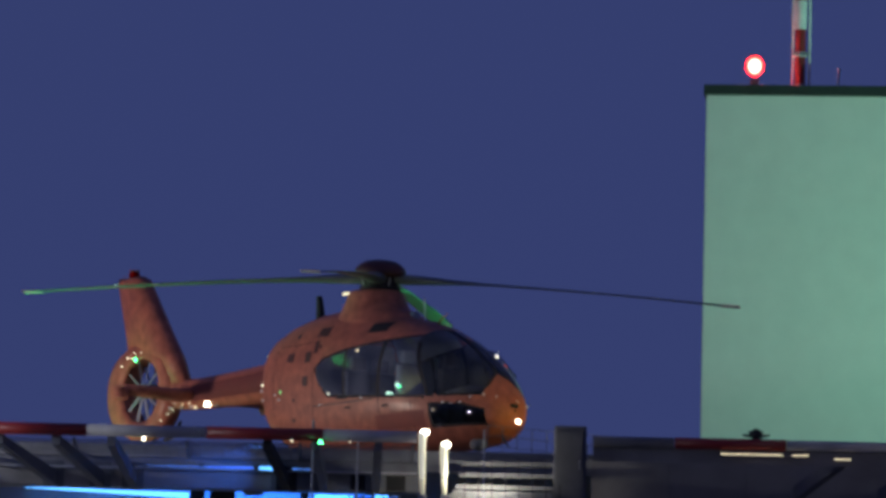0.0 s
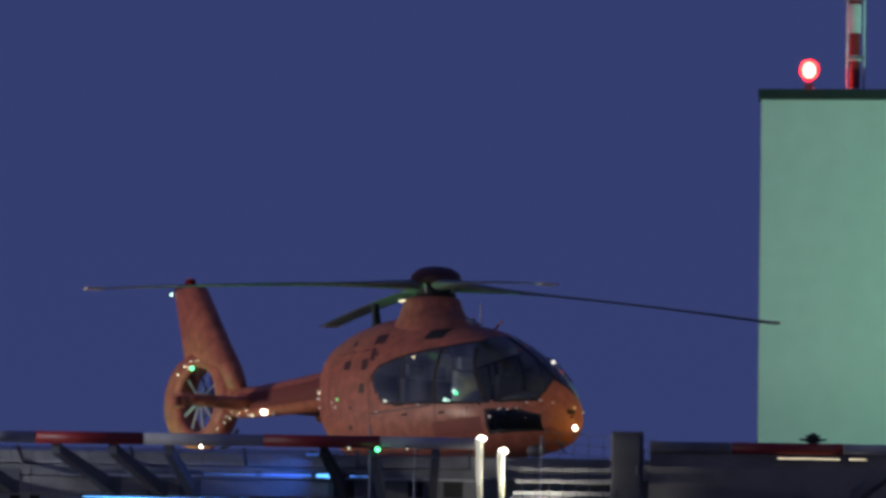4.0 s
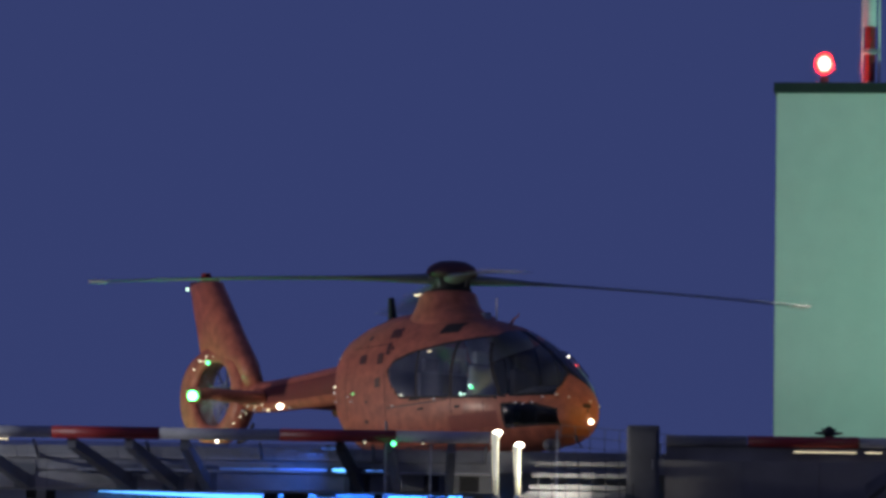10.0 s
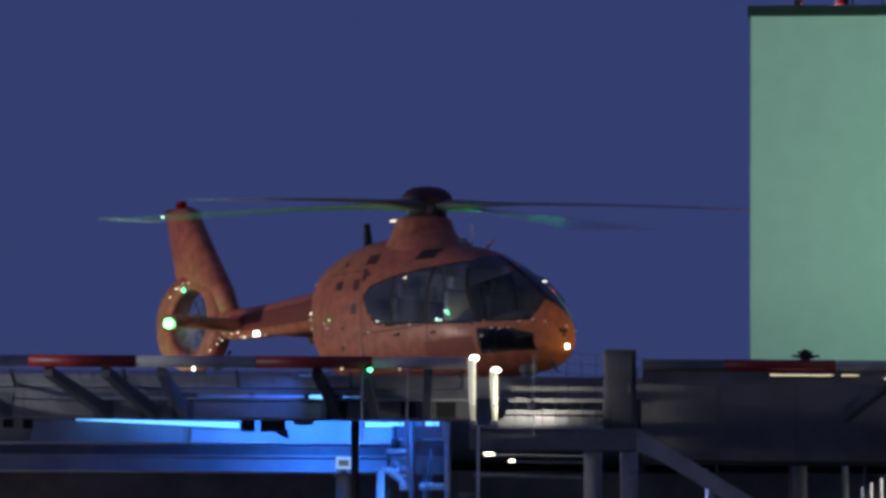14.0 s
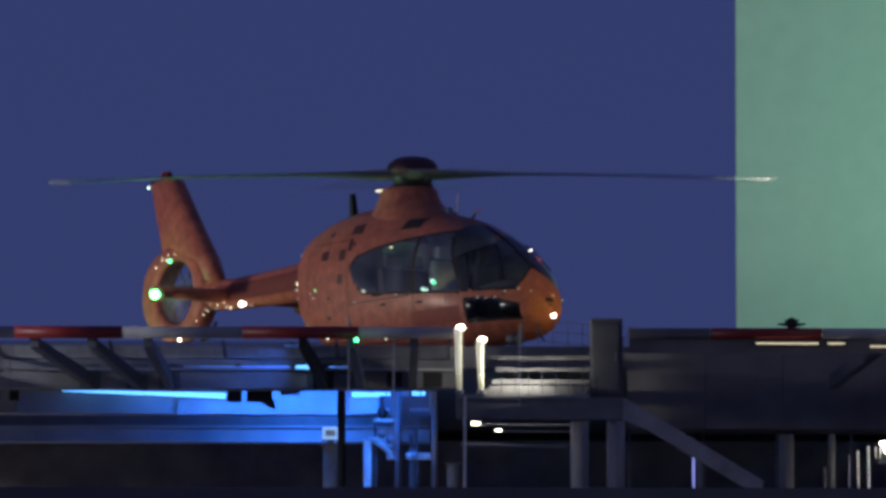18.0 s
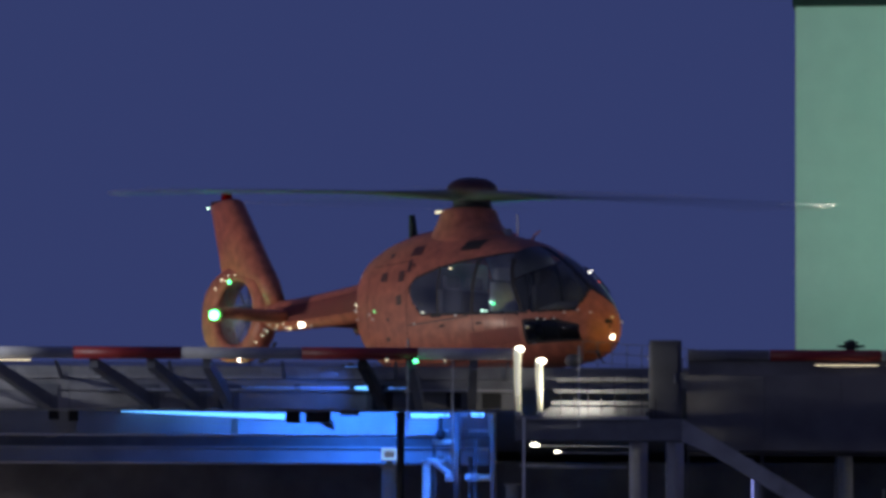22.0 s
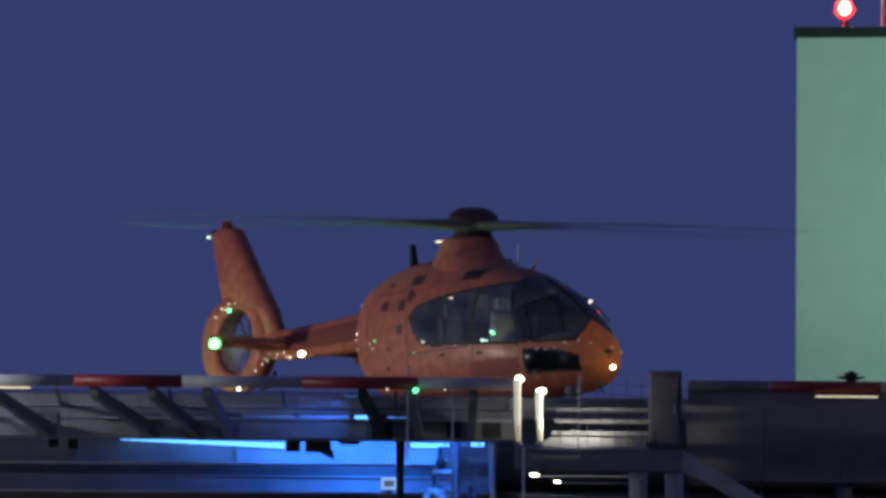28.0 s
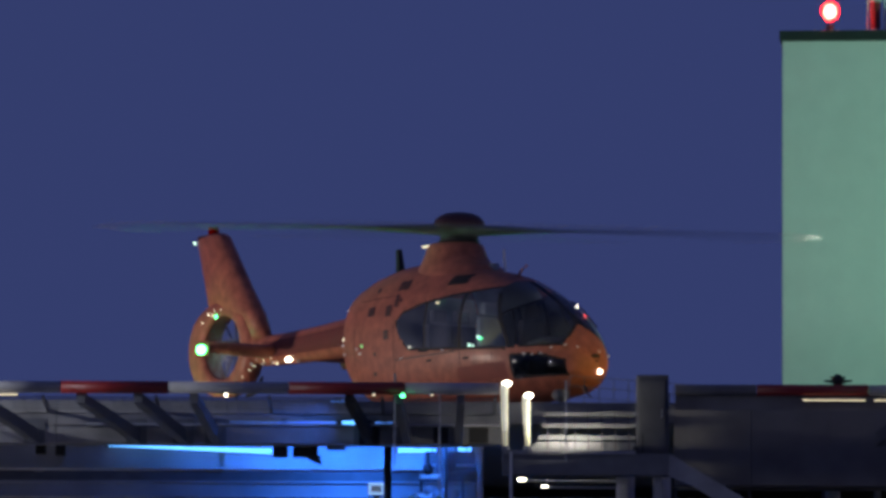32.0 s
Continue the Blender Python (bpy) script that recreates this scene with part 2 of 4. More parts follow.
def thing(name, x, y, z, label, category, group="", kind="", rz=0):
    ob = new(name)
    ob.matrix_world = pose(x, y, z, 0, 0, rz)
    return tagged(ob, label, category, group, kind)


def box(x0, x1, y0, y1, z0, z1, bevel=0.0, bm=None):
    bm = bm or bmesh.new()
    r = bmesh.ops.create_cube(bm, size=1, matrix=Matrix.Translation(((x0 + x1) / 2, (y0 + y1) / 2, (z0 + z1) / 2)) @ Matrix.Diagonal((x1 - x0, y1 - y0, z1 - z0, 1)))
    if bevel:
        es = {e for v in r["verts"] for e in v.link_edges}
        bmesh.ops.bevel(bm, geom=list(es), offset=bevel, segments=2, affect="EDGES", profile=0.7)
    return bm


def tube(points, r, n=12, bm=None, r_end=None, caps=True):
    """A round bar along a line of points."""
    bm = bm or bmesh.new()
    pts = [Vector(p) for p in points]
    rings = []
    for i, p in enumerate(pts):
        d = (pts[min(i + 1, len(pts) - 1)] - pts[max(i - 1, 0)]).normalized()
        a = d.cross(Vector((0, 0, 1)) if abs(d.z) < 0.9 else Vector((1, 0, 0))).normalized()
        b = d.cross(a)
        rad = r if r_end is None else r + (r_end - r) * i / (len(pts) - 1)
        rings.append([bm.verts.new(p + rad * (math.cos(2 * math.pi * k / n) * a + math.sin(2 * math.pi * k / n) * b)) for k in range(n)])
    for r0, r1 in zip(rings, rings[1:]):
        for k in range(n):
            bm.faces.new((r0[k], r0[(k + 1) % n], r1[(k + 1) % n], r1[k]))
    if caps:
        bm.faces.new(rings[0])
        bm.faces.new(rings[-1][::-1])
    return bm


def ball(x, y, z, rx, ry, rz, bm=None, u=20, v=12):
    bm = bm or bmesh.new()
    bmesh.ops.create_uvsphere(bm, u_segments=u, v_segments=v, radius=1, matrix=Matrix.Translation((x, y, z)) @ Matrix.Diagonal((rx, ry, rz, 1)))
    return bm


def interp(x, xs, ys):
    return float(np.interp(x, xs, ys))


def smooth_curve(xs, ys):
    """Monotone cubic through the points."""
    xs, ys = np.array(xs, float), np.array(ys, float)
    d = np.diff(ys) / np.diff(xs)
    m = np.concatenate(([d[0]], (d[1:] + d[:-1]) / 2, [d[-1]]))
    for i in range(len(d)):
        if d[i] == 0:
            m[i] = m[i + 1] = 0
        else:
            a, b = m[i] / d[i], m[i + 1] / d[i]
            s = math.hypot(a, b)
            if s > 3:
                m[i], m[i + 1] = 3 * a / s * d[i], 3 * b / s * d[i]

    def f(x):
        i = int(np.clip(np.searchsorted(xs, x) - 1, 0, len(d) - 1))
        h = xs[i + 1] - xs[i]
        t = min(1.0, max(0.0, (x - xs[i]) / h))
        return ((2 * t**3 - 3 * t**2 + 1) * ys[i] + (t**3 - 2 * t**2 + t) * h * m[i] + (-2 * t**3 + 3 * t**2) * ys[i + 1] + (t**3 - t**2) * h * m[i + 1])
    return f


# ---- ground, hospital, tower ----
ground = part("ground", box(-1500, 1500, -600, 2400, -0.5, 0.0), ASPHALT)
tagged(ground, "dark asphalt ground far below the deck", "ground", kind="structure")

hospital = thing("hospital_block", 0, 0, 0, "dark flat-roofed hospital block under the landing deck", "building", kind="structure")
part("wall", box(-40, 40, 128.0, 150.0, 0.0, 13.3), DARKWALL, hospital)
part("parapet", box(-40.2, 40.2, 127.9, 128.4, 13.3, 13.62, 0.02), COPING, hospital, "dark concrete parapet")
part("roof", box(-40, 40, 128.4, 150.0, 13.3, 13.42), CONCRETE, hospital)
part("void_wall", box(-14, 12, 145.0, 149.5, 13.42, 15.9), VOID, hospital, "plain dark wall closing the void under the deck")

tower = thing("tower", 5.53, 158.0, 0, "pale rendered tower block under greenish floodlight", "tower", kind="structure", rz=-5)
part("wall", box(0, 16, 0, 12, 0, 24.40, 0.03), RENDERED, tower)
part("parapet_flashing", box(-0.04, 16.04, -0.05, 12.05, 24.405, 24.56, 0.015), CAP, tower, "dark metal parapet flashing")

lamp = thing("obstruction_light", 6.30, 158.4, 24.56, "glowing red obstruction light on the tower parapet", "light")
part("base", tube([(0, 0, 0), (0, 0, 0.16)], 0.07), DARKSTEEL, lamp)
part("bulb", ball(0, 0, 0.37, 0.108, 0.108, 0.125), G_RED, lamp, "glowing red lamp")
part("lens", ball(0, 0, 0.37, 0.155, 0.155, 0.175), REDLENS, lamp, "red glass lens", True).visible_shadow = False

mast = thing("antenna_mast", 7.02, 158.5, 24.56, "red and white banded antenna mast on the tower", "mast")
z = 0.0
for i, (h, m) in enumerate(((0.10, WHITE), (0.44, RED), (0.08, WHITE), (0.36, RED), (0.46, WHITE), (0.46, RED), (0.46, WHITE))):
    r = 0.085 if i in (0, 1, 3) else 0.10
    part("band", tube([(0, 0, z + 0.001), (0, 0, z + h)], r, 16), m, mast, smooth=False)
    z += h
part("lightning_rod", tube([(0.145, 0, 0), (0.145, 0, 2.6)], 0.022), WHITE, mast, "thin white lightning rod")
part("cable_duct", tube([(-0.12, -0.02, 0), (-0.12, -0.02, 2.6)], 0.016), WHITE, mast, "thin white cable duct")
for zb in (0.56, 1.5):
    part("bracket", box(-0.12, 0.15, -0.11, -0.09, zb, zb + 0.05), STEEL, mast)
rod = thing("roof_antenna", 7.61, 158.3, 24.56, "thin short aerial on the tower roof", "antenna")
part("rod", tube([(0, 0, 0), (0.02, 0, 0.30)], 0.012), STEEL, rod)
part("tip", ball(0.02, 0, 0.32, 0.025, 0.025, 0.03), STEEL, rod)

# ---- landing deck ----
deck = thing("landing_deck", 0, 0, 0, "elevated helicopter landing deck with dark coated top", "landing deck", kind="structure")
part("slab", box(-9.5, 9.5, 136.0, 153.0, H - 0.22, H), DECK, deck)
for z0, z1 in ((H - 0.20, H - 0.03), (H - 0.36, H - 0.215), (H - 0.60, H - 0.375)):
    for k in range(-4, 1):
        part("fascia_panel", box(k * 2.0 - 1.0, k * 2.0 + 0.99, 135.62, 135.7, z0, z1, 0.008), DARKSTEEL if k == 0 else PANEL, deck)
part("fascia_backing", box(-9.4, 0.98, 135.71, 135.99, H - 0.6, H - 0.02), DARKSTEEL, deck)
part("black_sheet", box(0.06, 0.80, 135.600, 135.617, H - 0.59, H - 0.375, 0.004), BLACK, deck, "black sheet standing in for a dark hollow")
part("ledge", box(-4.6, 0.95, 135.50, 135.615, H - 0.37, H - 0.345, 0.004), BLUEPANEL, deck, "thin steel ledge catching blue light")
for k in range(6):
    part("fascia_shaded", box(3.3 + k * 1.04, 4.336 + k * 1.04, 135.7, 135.99, 15.15, H - 0.02, 0.004), DARKWALL, deck)
part("edge_beam", box(1.0, 3.3, 135.8, 135.99, H - 0.30, H - 0.01), DARKSTEEL, deck)

rim = thing("deck_rim_pipe", 0, 133.7, 16.22, "red and white banded rim pipe round the deck", "rim pipe", kind="structure")
BANDS = (-9.4, -7.87, -6.40, -4.88, -3.46, -1.86, -0.32, 0.93)
for i, (a, b) in enumerate(zip(BANDS, BANDS[1:])):
    m = DULLWHITE if i % 2 == 0 else RED
    part("pipe_band", tube([(a, 0, 0), (b - 0.004, 0, 0)], 0.084 if m is RED else 0.078, 20), m, rim, smooth=True)
for a, b, m in ((3.26, 4.34, VOID), (4.345, 5.83, RED), (5.835, 7.33, DULLWHITE), (7.335, 8.83, RED), (8.835, 10.3, DULLWHITE)):
    part("pipe_band", tube([(a, 0, 0), (b - 0.004, 0, 0)], 0.074 if m is RED else 0.070, 20), m, rim, smooth=True)

part("toe_board", box(3.26, 10.3, 0.03, 0.05, -0.26, -0.05), DARKWALL, rim, "dark toe board under the pipe")

# net arms and net under the rim
net = thing("safety_net", 0, 0, 0, "steel mesh safety net panels hung inside the rim pipe", "safety net")
for bay in range(7):
    bm = bmesh.new()
    x0 = -9.6 + bay * 1.5
    for k in range(10):
        box(x0 + k * 0.15, x0 + k * 0.15 + 0.005, 133.8, 135.6, 16.10, 16.105, bm=bm)
    for k in range(9):
        box(x0, x0 + 1.46, 133.85 + k * 0.2, 133.86 + k * 0.2, 16.106, 16.116, bm=bm)
    part("net_panel", bm, DARKSTEEL, net)
    part("net_frame", box(x0 + 1.462, x0 + 1.498, 133.8, 135.6, 16.09, 16.13), DARKSTEEL, net)
for a, b, m in ((-7.4, -6.6, DARKSTEEL), (-6.0, -5.3, DARKSTEEL), (-4.62, -3.93, DARKSTEEL), (-3.86, -3.30, DARKSTEEL), (-3.12, -2.86, DARKSTEEL), (-1.06, -0.80, BLACK), (-0.42, -0.30, DARKSTEEL), (0.42, 0.40, DARKSTEEL), (6.66, 6.05, DARKWALL), (8.0, 7.2, DARKWALL)):
    arm = thing("bracket_arm", 0, 0, 0, "painted steel bracket arm carrying the rim pipe", "bracket", "bracket arms of the deck rim")
    bm = bmesh.new()
    p, q, w = Vector((a, 133.75, 16.10)), Vector((b, 135.35, 15.84)), 0.055
    vs = [bm.verts.new(p + Vector((dx, 0, dz))) for dx, dz in ((-w, 0.05), (w, 0.05), (w, -0.08), (-w, -0.08))]
    us = [bm.verts.new(q + Vector((dx, 0.2, dz))) for dx, dz in ((-w, 0.02), (w, 0.02), (w, -0.17), (-w, -0.17))]
    for i in range(4):
        bm.faces.new((vs[i], vs[(i + 1) % 4], us[(i + 1) % 4], us[i]))
    bm.faces.new(vs[::-1]), bm.faces.new(us)
    part("arm", bm, m, arm)
    if b < 3:
        part("foot_plate", box(b - 0.14, b + 0.14, 135.58, 135.615, 15.66, 16.0), m, arm)


def girder(name, y, z0, z1, x0, x1, mat):
    g = thing(name, 0, y, 0, "blue-lit steel girder under the landing deck", "girder", "deck girders", "structure")
    part("web", box(x0, x1, 0, 0.03, z0 + 0.025, z1 - 0.025), mat, g)
    part("top_flange", box(x0, x1, -0.12, 0.15, z1 - 0.024, z1), mat, g)
    part("bottom_flange", box(x0, x1, -0.12, 0.15, z0, z0 + 0.024), mat, g)
    return g


g1 = girder("deck_girder", 138.0, 15.56, 15.935, -9.0, 0.66, BLUEPANEL)
for xx in (-7.2, -5.0, -2.8, -0.6):
    part("stiffener", box(xx, xx + 0.02, -0.10, 0, 15.586, 15.91), BLUEPANEL, g1)
g2 = girder("deck_girder", 141.0, 15.47, 15.88, -9.0, 0.66, BLUEPANEL)
part("ledge", box(-9.0, 0.66, -0.16, -0.001, 15.672, 15.695), BLUEPANEL, g2)
part("cable_duct", box(-9.0, 0.66, -0.07, -0.002, 15.70, 15.85, 0.01), DARKSTEEL, g2, "dark strip standing in for shade along the girder")
part("soffit", box(-9.0, 0.66, 136.0, 144.9, H - 0.32, H - 0.225), BLUEPANEL, deck, "painted deck underside in blue light")
for xx in (-8.0, -5.5, -3.0, -0.5):
    part("cross_beam", box(xx, xx + 0.12, 138.2, 144.8, H - 0.46, H - 0.33), DARKSTEEL, deck)


def tube_lamp(p, q, r, mat, label, taper=1.0):
    t_ = thing("tube_lamp", *p, label, "lamp", "tube lamps under the deck")
    d = Vector(q) - Vector(p)
    part("tube", tube([(0, 0, 0), d], r * taper, r_end=r), mat, t_)
    for e in (Vector((0, 0, 0)), d):
        part("end_cap", box(e.x - 0.02, e.x + 0.02, e.y - 0.03, e.y + 0.03, e.z - 0.03, e.z + 0.03, 0.004), DARKSTEEL, t_)
    part("mount", box(d.x * 0.5 - 0.04, d.x * 0.5 + 0.04, d.y * 0.5 - 0.01, d.y * 0.5 + 0.14, d.z * 0.5, d.z * 0.5 + 0.05), DARKSTEEL, t_)


tube_lamp((-4.4, 137.85, 15.875), (-2.14, 137.85, 15.80), 0.038, G_BLUE, "long glowing blue tube lamp on the girder", 0.3)
tube_lamp((-0.44, 137.85, 15.82), (0.12, 137.85, 15.82), 0.030, G_BLUE, "short glowing blue tube lamp on the girder")
tube_lamp((0.38, 137.85, 15.84), (0.60, 137.85, 15.84), 0.028, G_BLUE, "small glowing blue tube lamp by the pipe")
tube_lamp((-2.7, 135.42, 15.945), (-1.19, 135.42, 15.945), 0.011, G_BLUE_DIM, "thin tapering glow for blue light along the fascia ledge", 0.15)
tube_lamp((-0.46, 135.42, 15.945), (-0.74, 135.42, 15.945), 0.012, G_BLUE_DIM, "thin dim glow for blue light along the fascia ledge", 0.4)
tube_lamp((-1.22, 135.42, 15.945), (-0.91, 135.42, 15.945), 0.032, G_BLUE, "bright blue lamp on the fascia ledge", 0.5)
tube_lamp((-1.33, 135.42, 16.235), (-1.12, 135.42, 16.235), 0.010, G_BLUE_DIM, "tiny dim blue tube under the deck edge")
tube_lamp((-0.285, 135.42, 15.73), (-0.285, 135.42, 15.96), 0.012, G_VIOLET, "short upright on the fascia with a pale glow")

tube_lamp((4.27, 138.7, 14.2), (4.27, 138.7, 15.08), 0.017, G_VIOLET, "lit pipe at the stair foot, shown by a pale glow")

# boxes hanging before the girder
for x0, x1, dz in ((-5.32, -5.18, 0.14), (-5.05, -4.92, 0.16), (-2.10, -1.91, 0.17), (-1.84, -1.50, 0.17)):
    jb = thing("junction_box", (x0 + x1) / 2, 136.6, 15.765, "black junction box hung under the deck", "junction box", "junction boxes on the girder")
    w = (x1 - x0) / 2
    part("body", box(-w, w, -0.06, 0.06, -dz, -0.01, 0.01), BLACK, jb)
    part("hanger", box(-0.02, 0.02, -0.02, 0.02, -0.01, 0.18), DARKSTEEL, jb)
bm = bmesh.new()
lo = [bm.verts.new((x_, -0.03, z_)) for x_, z_ in ((-0.09, 0.0), (0.10, 0.03), (0.12, -0.10), (0.02, -0.06))]
hi = [bm.verts.new((v.co.x, 0.03, v.co.z)) for v in lo]
bm.faces.new(lo), bm.faces.new(hi[::-1])
for i in range(4):
    bm.faces.new((lo[i], lo[(i + 1) % 4], hi[(i + 1) % 4], hi[i]))
flap = thing("hanging_flap", -1.57, 136.68, 15.60, "dark bent sheet hanging under the junction boxes", "sheet")
part("sheet", bm, BLACK, flap)
part("hook", box(0.0, 0.02, -0.01, 0.01, 0.0, 0.36), BLACK, flap)
tray = thing("cable_tray", -1.25, 136.6, 15.755, "short dark cable tray under the deck", "cable tray")
part("tray", box(-0.13, 0.13, -0.05, 0.05, -0.06, 0.0, 0.005), DARKSTEEL, tray)
part("hanger", box(-0.01, 0.01, -0.01, 0.01, 0.0, 0.2), DARKSTEEL, tray)


def column(x, y, z1, r, mat, label, group="", name="column", n=16):
    c = thing(name, x, y, 13.42, label, name.replace("_", " "), group)
    part("shaft", tube([(0, 0, 0), (0, 0, z1 - 13.42)], r, n), mat, c, smooth=True)
    part("base_plate", box(-r * 1.6, r * 1.6, -r * 1.6, r * 1.6, 0, 0.03), mat, c)
    part("head_plate", box(-r * 1.3, r * 1.3, -r * 1.3, r * 1.3, z1 - 13.42, z1 - 13.40), mat, c)
    return c


column(-0.690, 137.1, 15.05, 0.122, CONCRETE, "grey round column under the deck", "columns under the deck")
column(2.636, 135.2, 15.36, 0.122, COLUMN, "grey round column under the stair landing", "columns under the deck")
column(3.13, 135.5, 15.36, 0.122, COLUMN, "grey round column under the stair landing", "columns under the deck")
column(0.96, 136.9, 14.78, 0.085, CONCRETE, "short grey round column behind the landing", "columns under the deck")
column(-7.0, 139.0, 15.6, 0.125, CONCRETE, "grey round column under the deck", "columns under the deck")
column(7.8, 139.0, 16.04, 0.125, COLUMN, "grey round column under the deck", "columns under the deck")
column(5.56, 139.0, 16.04, 0.10, COLUMN, "grey round column behind the screen", "columns under the deck")
column(6.18, 139.0, 16.04, 0.05, PAINTED, "thin grey post behind the screen", name="post")
column(-0.555, 136.4, 15.76, 0.055, BLACK, "black drain pipe under the deck edge", name="drain_pipe")
column(0.705, 137.5, 15.93, 0.045, BROWNPIPE, "brown primed pipe at the end of the girder", name="pipe")
column(-0.21, 139.0, 15.30, 0.055, WHITE, "pale pipe in blue light", name="pipe")
column(0.20, 139.6, 15.35, 0.03, STEEL, "thin grey conduit under the deck", name="conduit")
column(0.40, 139.8, 15.45, 0.03, STEEL, "thin grey conduit under the deck", name="conduit")
column(4.36, 138.8, 15.12, 0.05, PAINTED, "grey pipe at the foot of the stair", name="pipe")

lb = thing("lamp_box", -0.71, 137.05, 15.07, "small blue-white lamp box on the column", "lamp")
part("housing", box(-0.11, 0.11, -0.09, 0.10, 0.05, 0.22, 0.012), WHITE, lb)
part("neck", box(-0.04, 0.04, -0.04, 0.04, -0.02, 0.05), DARKSTEEL, lb)
for x0, x1, z0, z1 in ((-0.105, 0.105, 0.185, 0.215), (-0.105, 0.105, 0.055, 0.085), (-0.105, -0.075, 0.086, 0.184), (0.075, 0.105, 0.086, 0.184)):
    part("diffuser", box(x0, x1, -0.112, -0.091, z0, z1), G_BLUE_RIM, lb, "pale glowing rim")

column(0.215, 137.4, 15.92, 0.045, DARKSTEEL, "dark steel riser pipe under the deck", name="riser_pipe")
pump = thing("valve_unit", 0.05, 137.55, 15.42, "dark valve unit hung between the pipes", "valve")
part("body", ball(-0.06, 0, 0.12, 0.07, 0.06, 0.08, u=14, v=10), BLACK, pump, smooth=True)
part("spindle", tube([(-0.06, 0, 0.18), (-0.06, 0, 0.36)], 0.02, 8), BLACK, pump)
part("motor", box(0.04, 0.32, -0.06, 0.06, 0.06, 0.20, 0.02), DARKSTEEL, pump)
part("hanger", box(0.15, 0.18, -0.01, 0.01, 0.20, 0.54), BLACK, pump)
part("pipe", tube([(0.32, 0, 0.10), (0.60, 0, 0.10)], 0.03, 10), DARKSTEEL, pump)

duct = thing("duct_box", 0.30, 137.72, 15.54, "dark steel duct box hung before the deck girder", "duct")
part("body", box(-0.36, 0.335, -0.05, 0.05, 0.02, 0.235, 0.008), DARKSTEEL, duct)
for x0, x1 in ((-0.32, -0.14), (0.05, 0.33)):
    part("drip_ledge", box(x0, x1, -0.11, -0.051, 0.035, 0.075, 0.006), BLUEPANEL, duct, "pale folded ledge")
part("lid", box(-0.345, 0.32, -0.045, 0.045, 0.236, 0.25), DARKSTEEL, duct)
for x0 in (-0.25, 0.22):
    part("hanger", tube([(x0, 0, 0.25), (x0, 0, 0.418)], 0.008, 8), BLACK, duct)

# pipe rack in the blue light
rack = thing("pipe_rack", 0.15, 139.2, 13.42, "rack of pale pipes and valves in blue light", "pipe rack")
for z0, x0, x1, r in ((1.91, -0.34, 0.09, 0.05), (1.84, -0.20, 0.0, 0.03), (1.69, -0.10, 0.09, 0.055), (1.69, 0.17, 0.52, 0.048), (2.30, 0.15, 0.42, 0.03), (2.18, -0.28, 0.1, 0.035)):
    part("pipe", tube([(x0, 0, z0), (x1, 0, z0)], r), WHITE, rack, smooth=True)
for x0 in (-0.25, 0.05, 0.32):
    part("upright", tube([(x0, 0.08, 0), (x0, 0.08, 2.2)], 0.022), DARKSTEEL, rack)
for x0, z0 in ((-0.05, 1.92), (0.06, 1.70), (0.30, 1.69), (0.02, 2.08), (-0.16, 1.99)):
    part("valve", ball(x0, -0.04, z0, 0.06, 0.05, 0.06, u=12, v=8), BLUEPANEL, rack)
part("bend", tube([(-0.36, -0.1, 1.84), (-0.33, -0.1, 1.91), (-0.24, -0.05, 1.88), (-0.1, 0, 1.78), (0.02, 0, 1.70)], 0.04), WHITE, rack, smooth=True)

# ---- access stair ----
stair = thing("access_stair", 0, 0, 0, "steel stair with grating treads up to the deck", "stair")
for i, zt in enumerate((15.555, 15.668, 15.855, 16.035)):
    yy = 134.1 + i * 0.28
    part("tread", box(1.42 + 0.04 * i, 2.75, yy, yy + 0.25, zt - 0.035, zt, 0.004), DARKSTEEL, stair)
    part("nosing", box(1.42 + 0.04 * i, 2.75, yy - 0.012, yy - 0.001, zt - 0.062 + 0.008 * i, zt + 0.003), DARKSTEEL, stair, "grey nosing strip in lamp light")
for k in range(8):
    part("bar", tube([(1.58 + 0.18 * k, 134.05, 15.41), (1.58 + 0.18 * k, 134.05, 15.67)], 0.009, 6), BLACK, stair)
part("kick_plate", box(1.36, 2.72, 134.10, 134.11, 15.43, 15.52), DARKSTEEL, stair)
for k in range(7):
    part("mesh_post", tube([(1.58 + 0.18 * k, 134.30, 15.67), (1.58 + 0.18 * k, 134.92, 16.08)], 0.005, 6), BLACK, stair)
part("landing_beam", box(0.98, 3.195, 134.0, 134.3, 15.11, 15.40, 0.01), DARKSTEEL, stair, "dark steel landing beam")
part("landing_kerb", box(0.98, 2.75, 133.96, 133.995, 15.38, 15.43), STEEL, stair)
bm = bmesh.new()
for a, b in (((3.20, 15.40), (5.05, 14.29)),):
    q = [(a[0], a[1]), (b[0], b[1]), (b[0], b[1] - 0.24), (a[0] + 0.32, a[1] - 0.44), (a[0] - 0.02, a[1] - 0.30)]
    v0 = [bm.verts.new((u, 134.0, w)) for u, w in q]
    v1 = [bm.verts.new((u, 134.06, w)) for u, w in q]
    bm.faces.new(v0), bm.faces.new(v1[::-1])
    for i in range(5):
        bm.faces.new((v0[i], v0[(i + 1) % 5], v1[(i + 1) % 5], v1[i]))
part("stringer", bm, PAINTED, stair, "sloping steel stringer of the lower flight")
for i in range(9):
    xx, zz = 3.35 + i * 0.19, 15.22 - i * 0.114
    part("lower_tread", box(xx, xx + 0.22, 134.08, 135.2, zz - 0.03, zz), DARKSTEEL, stair)
part("post", box(3.0, 3.1, 134.1, 134.2, 13.42, 15.105), PAINTED, stair)
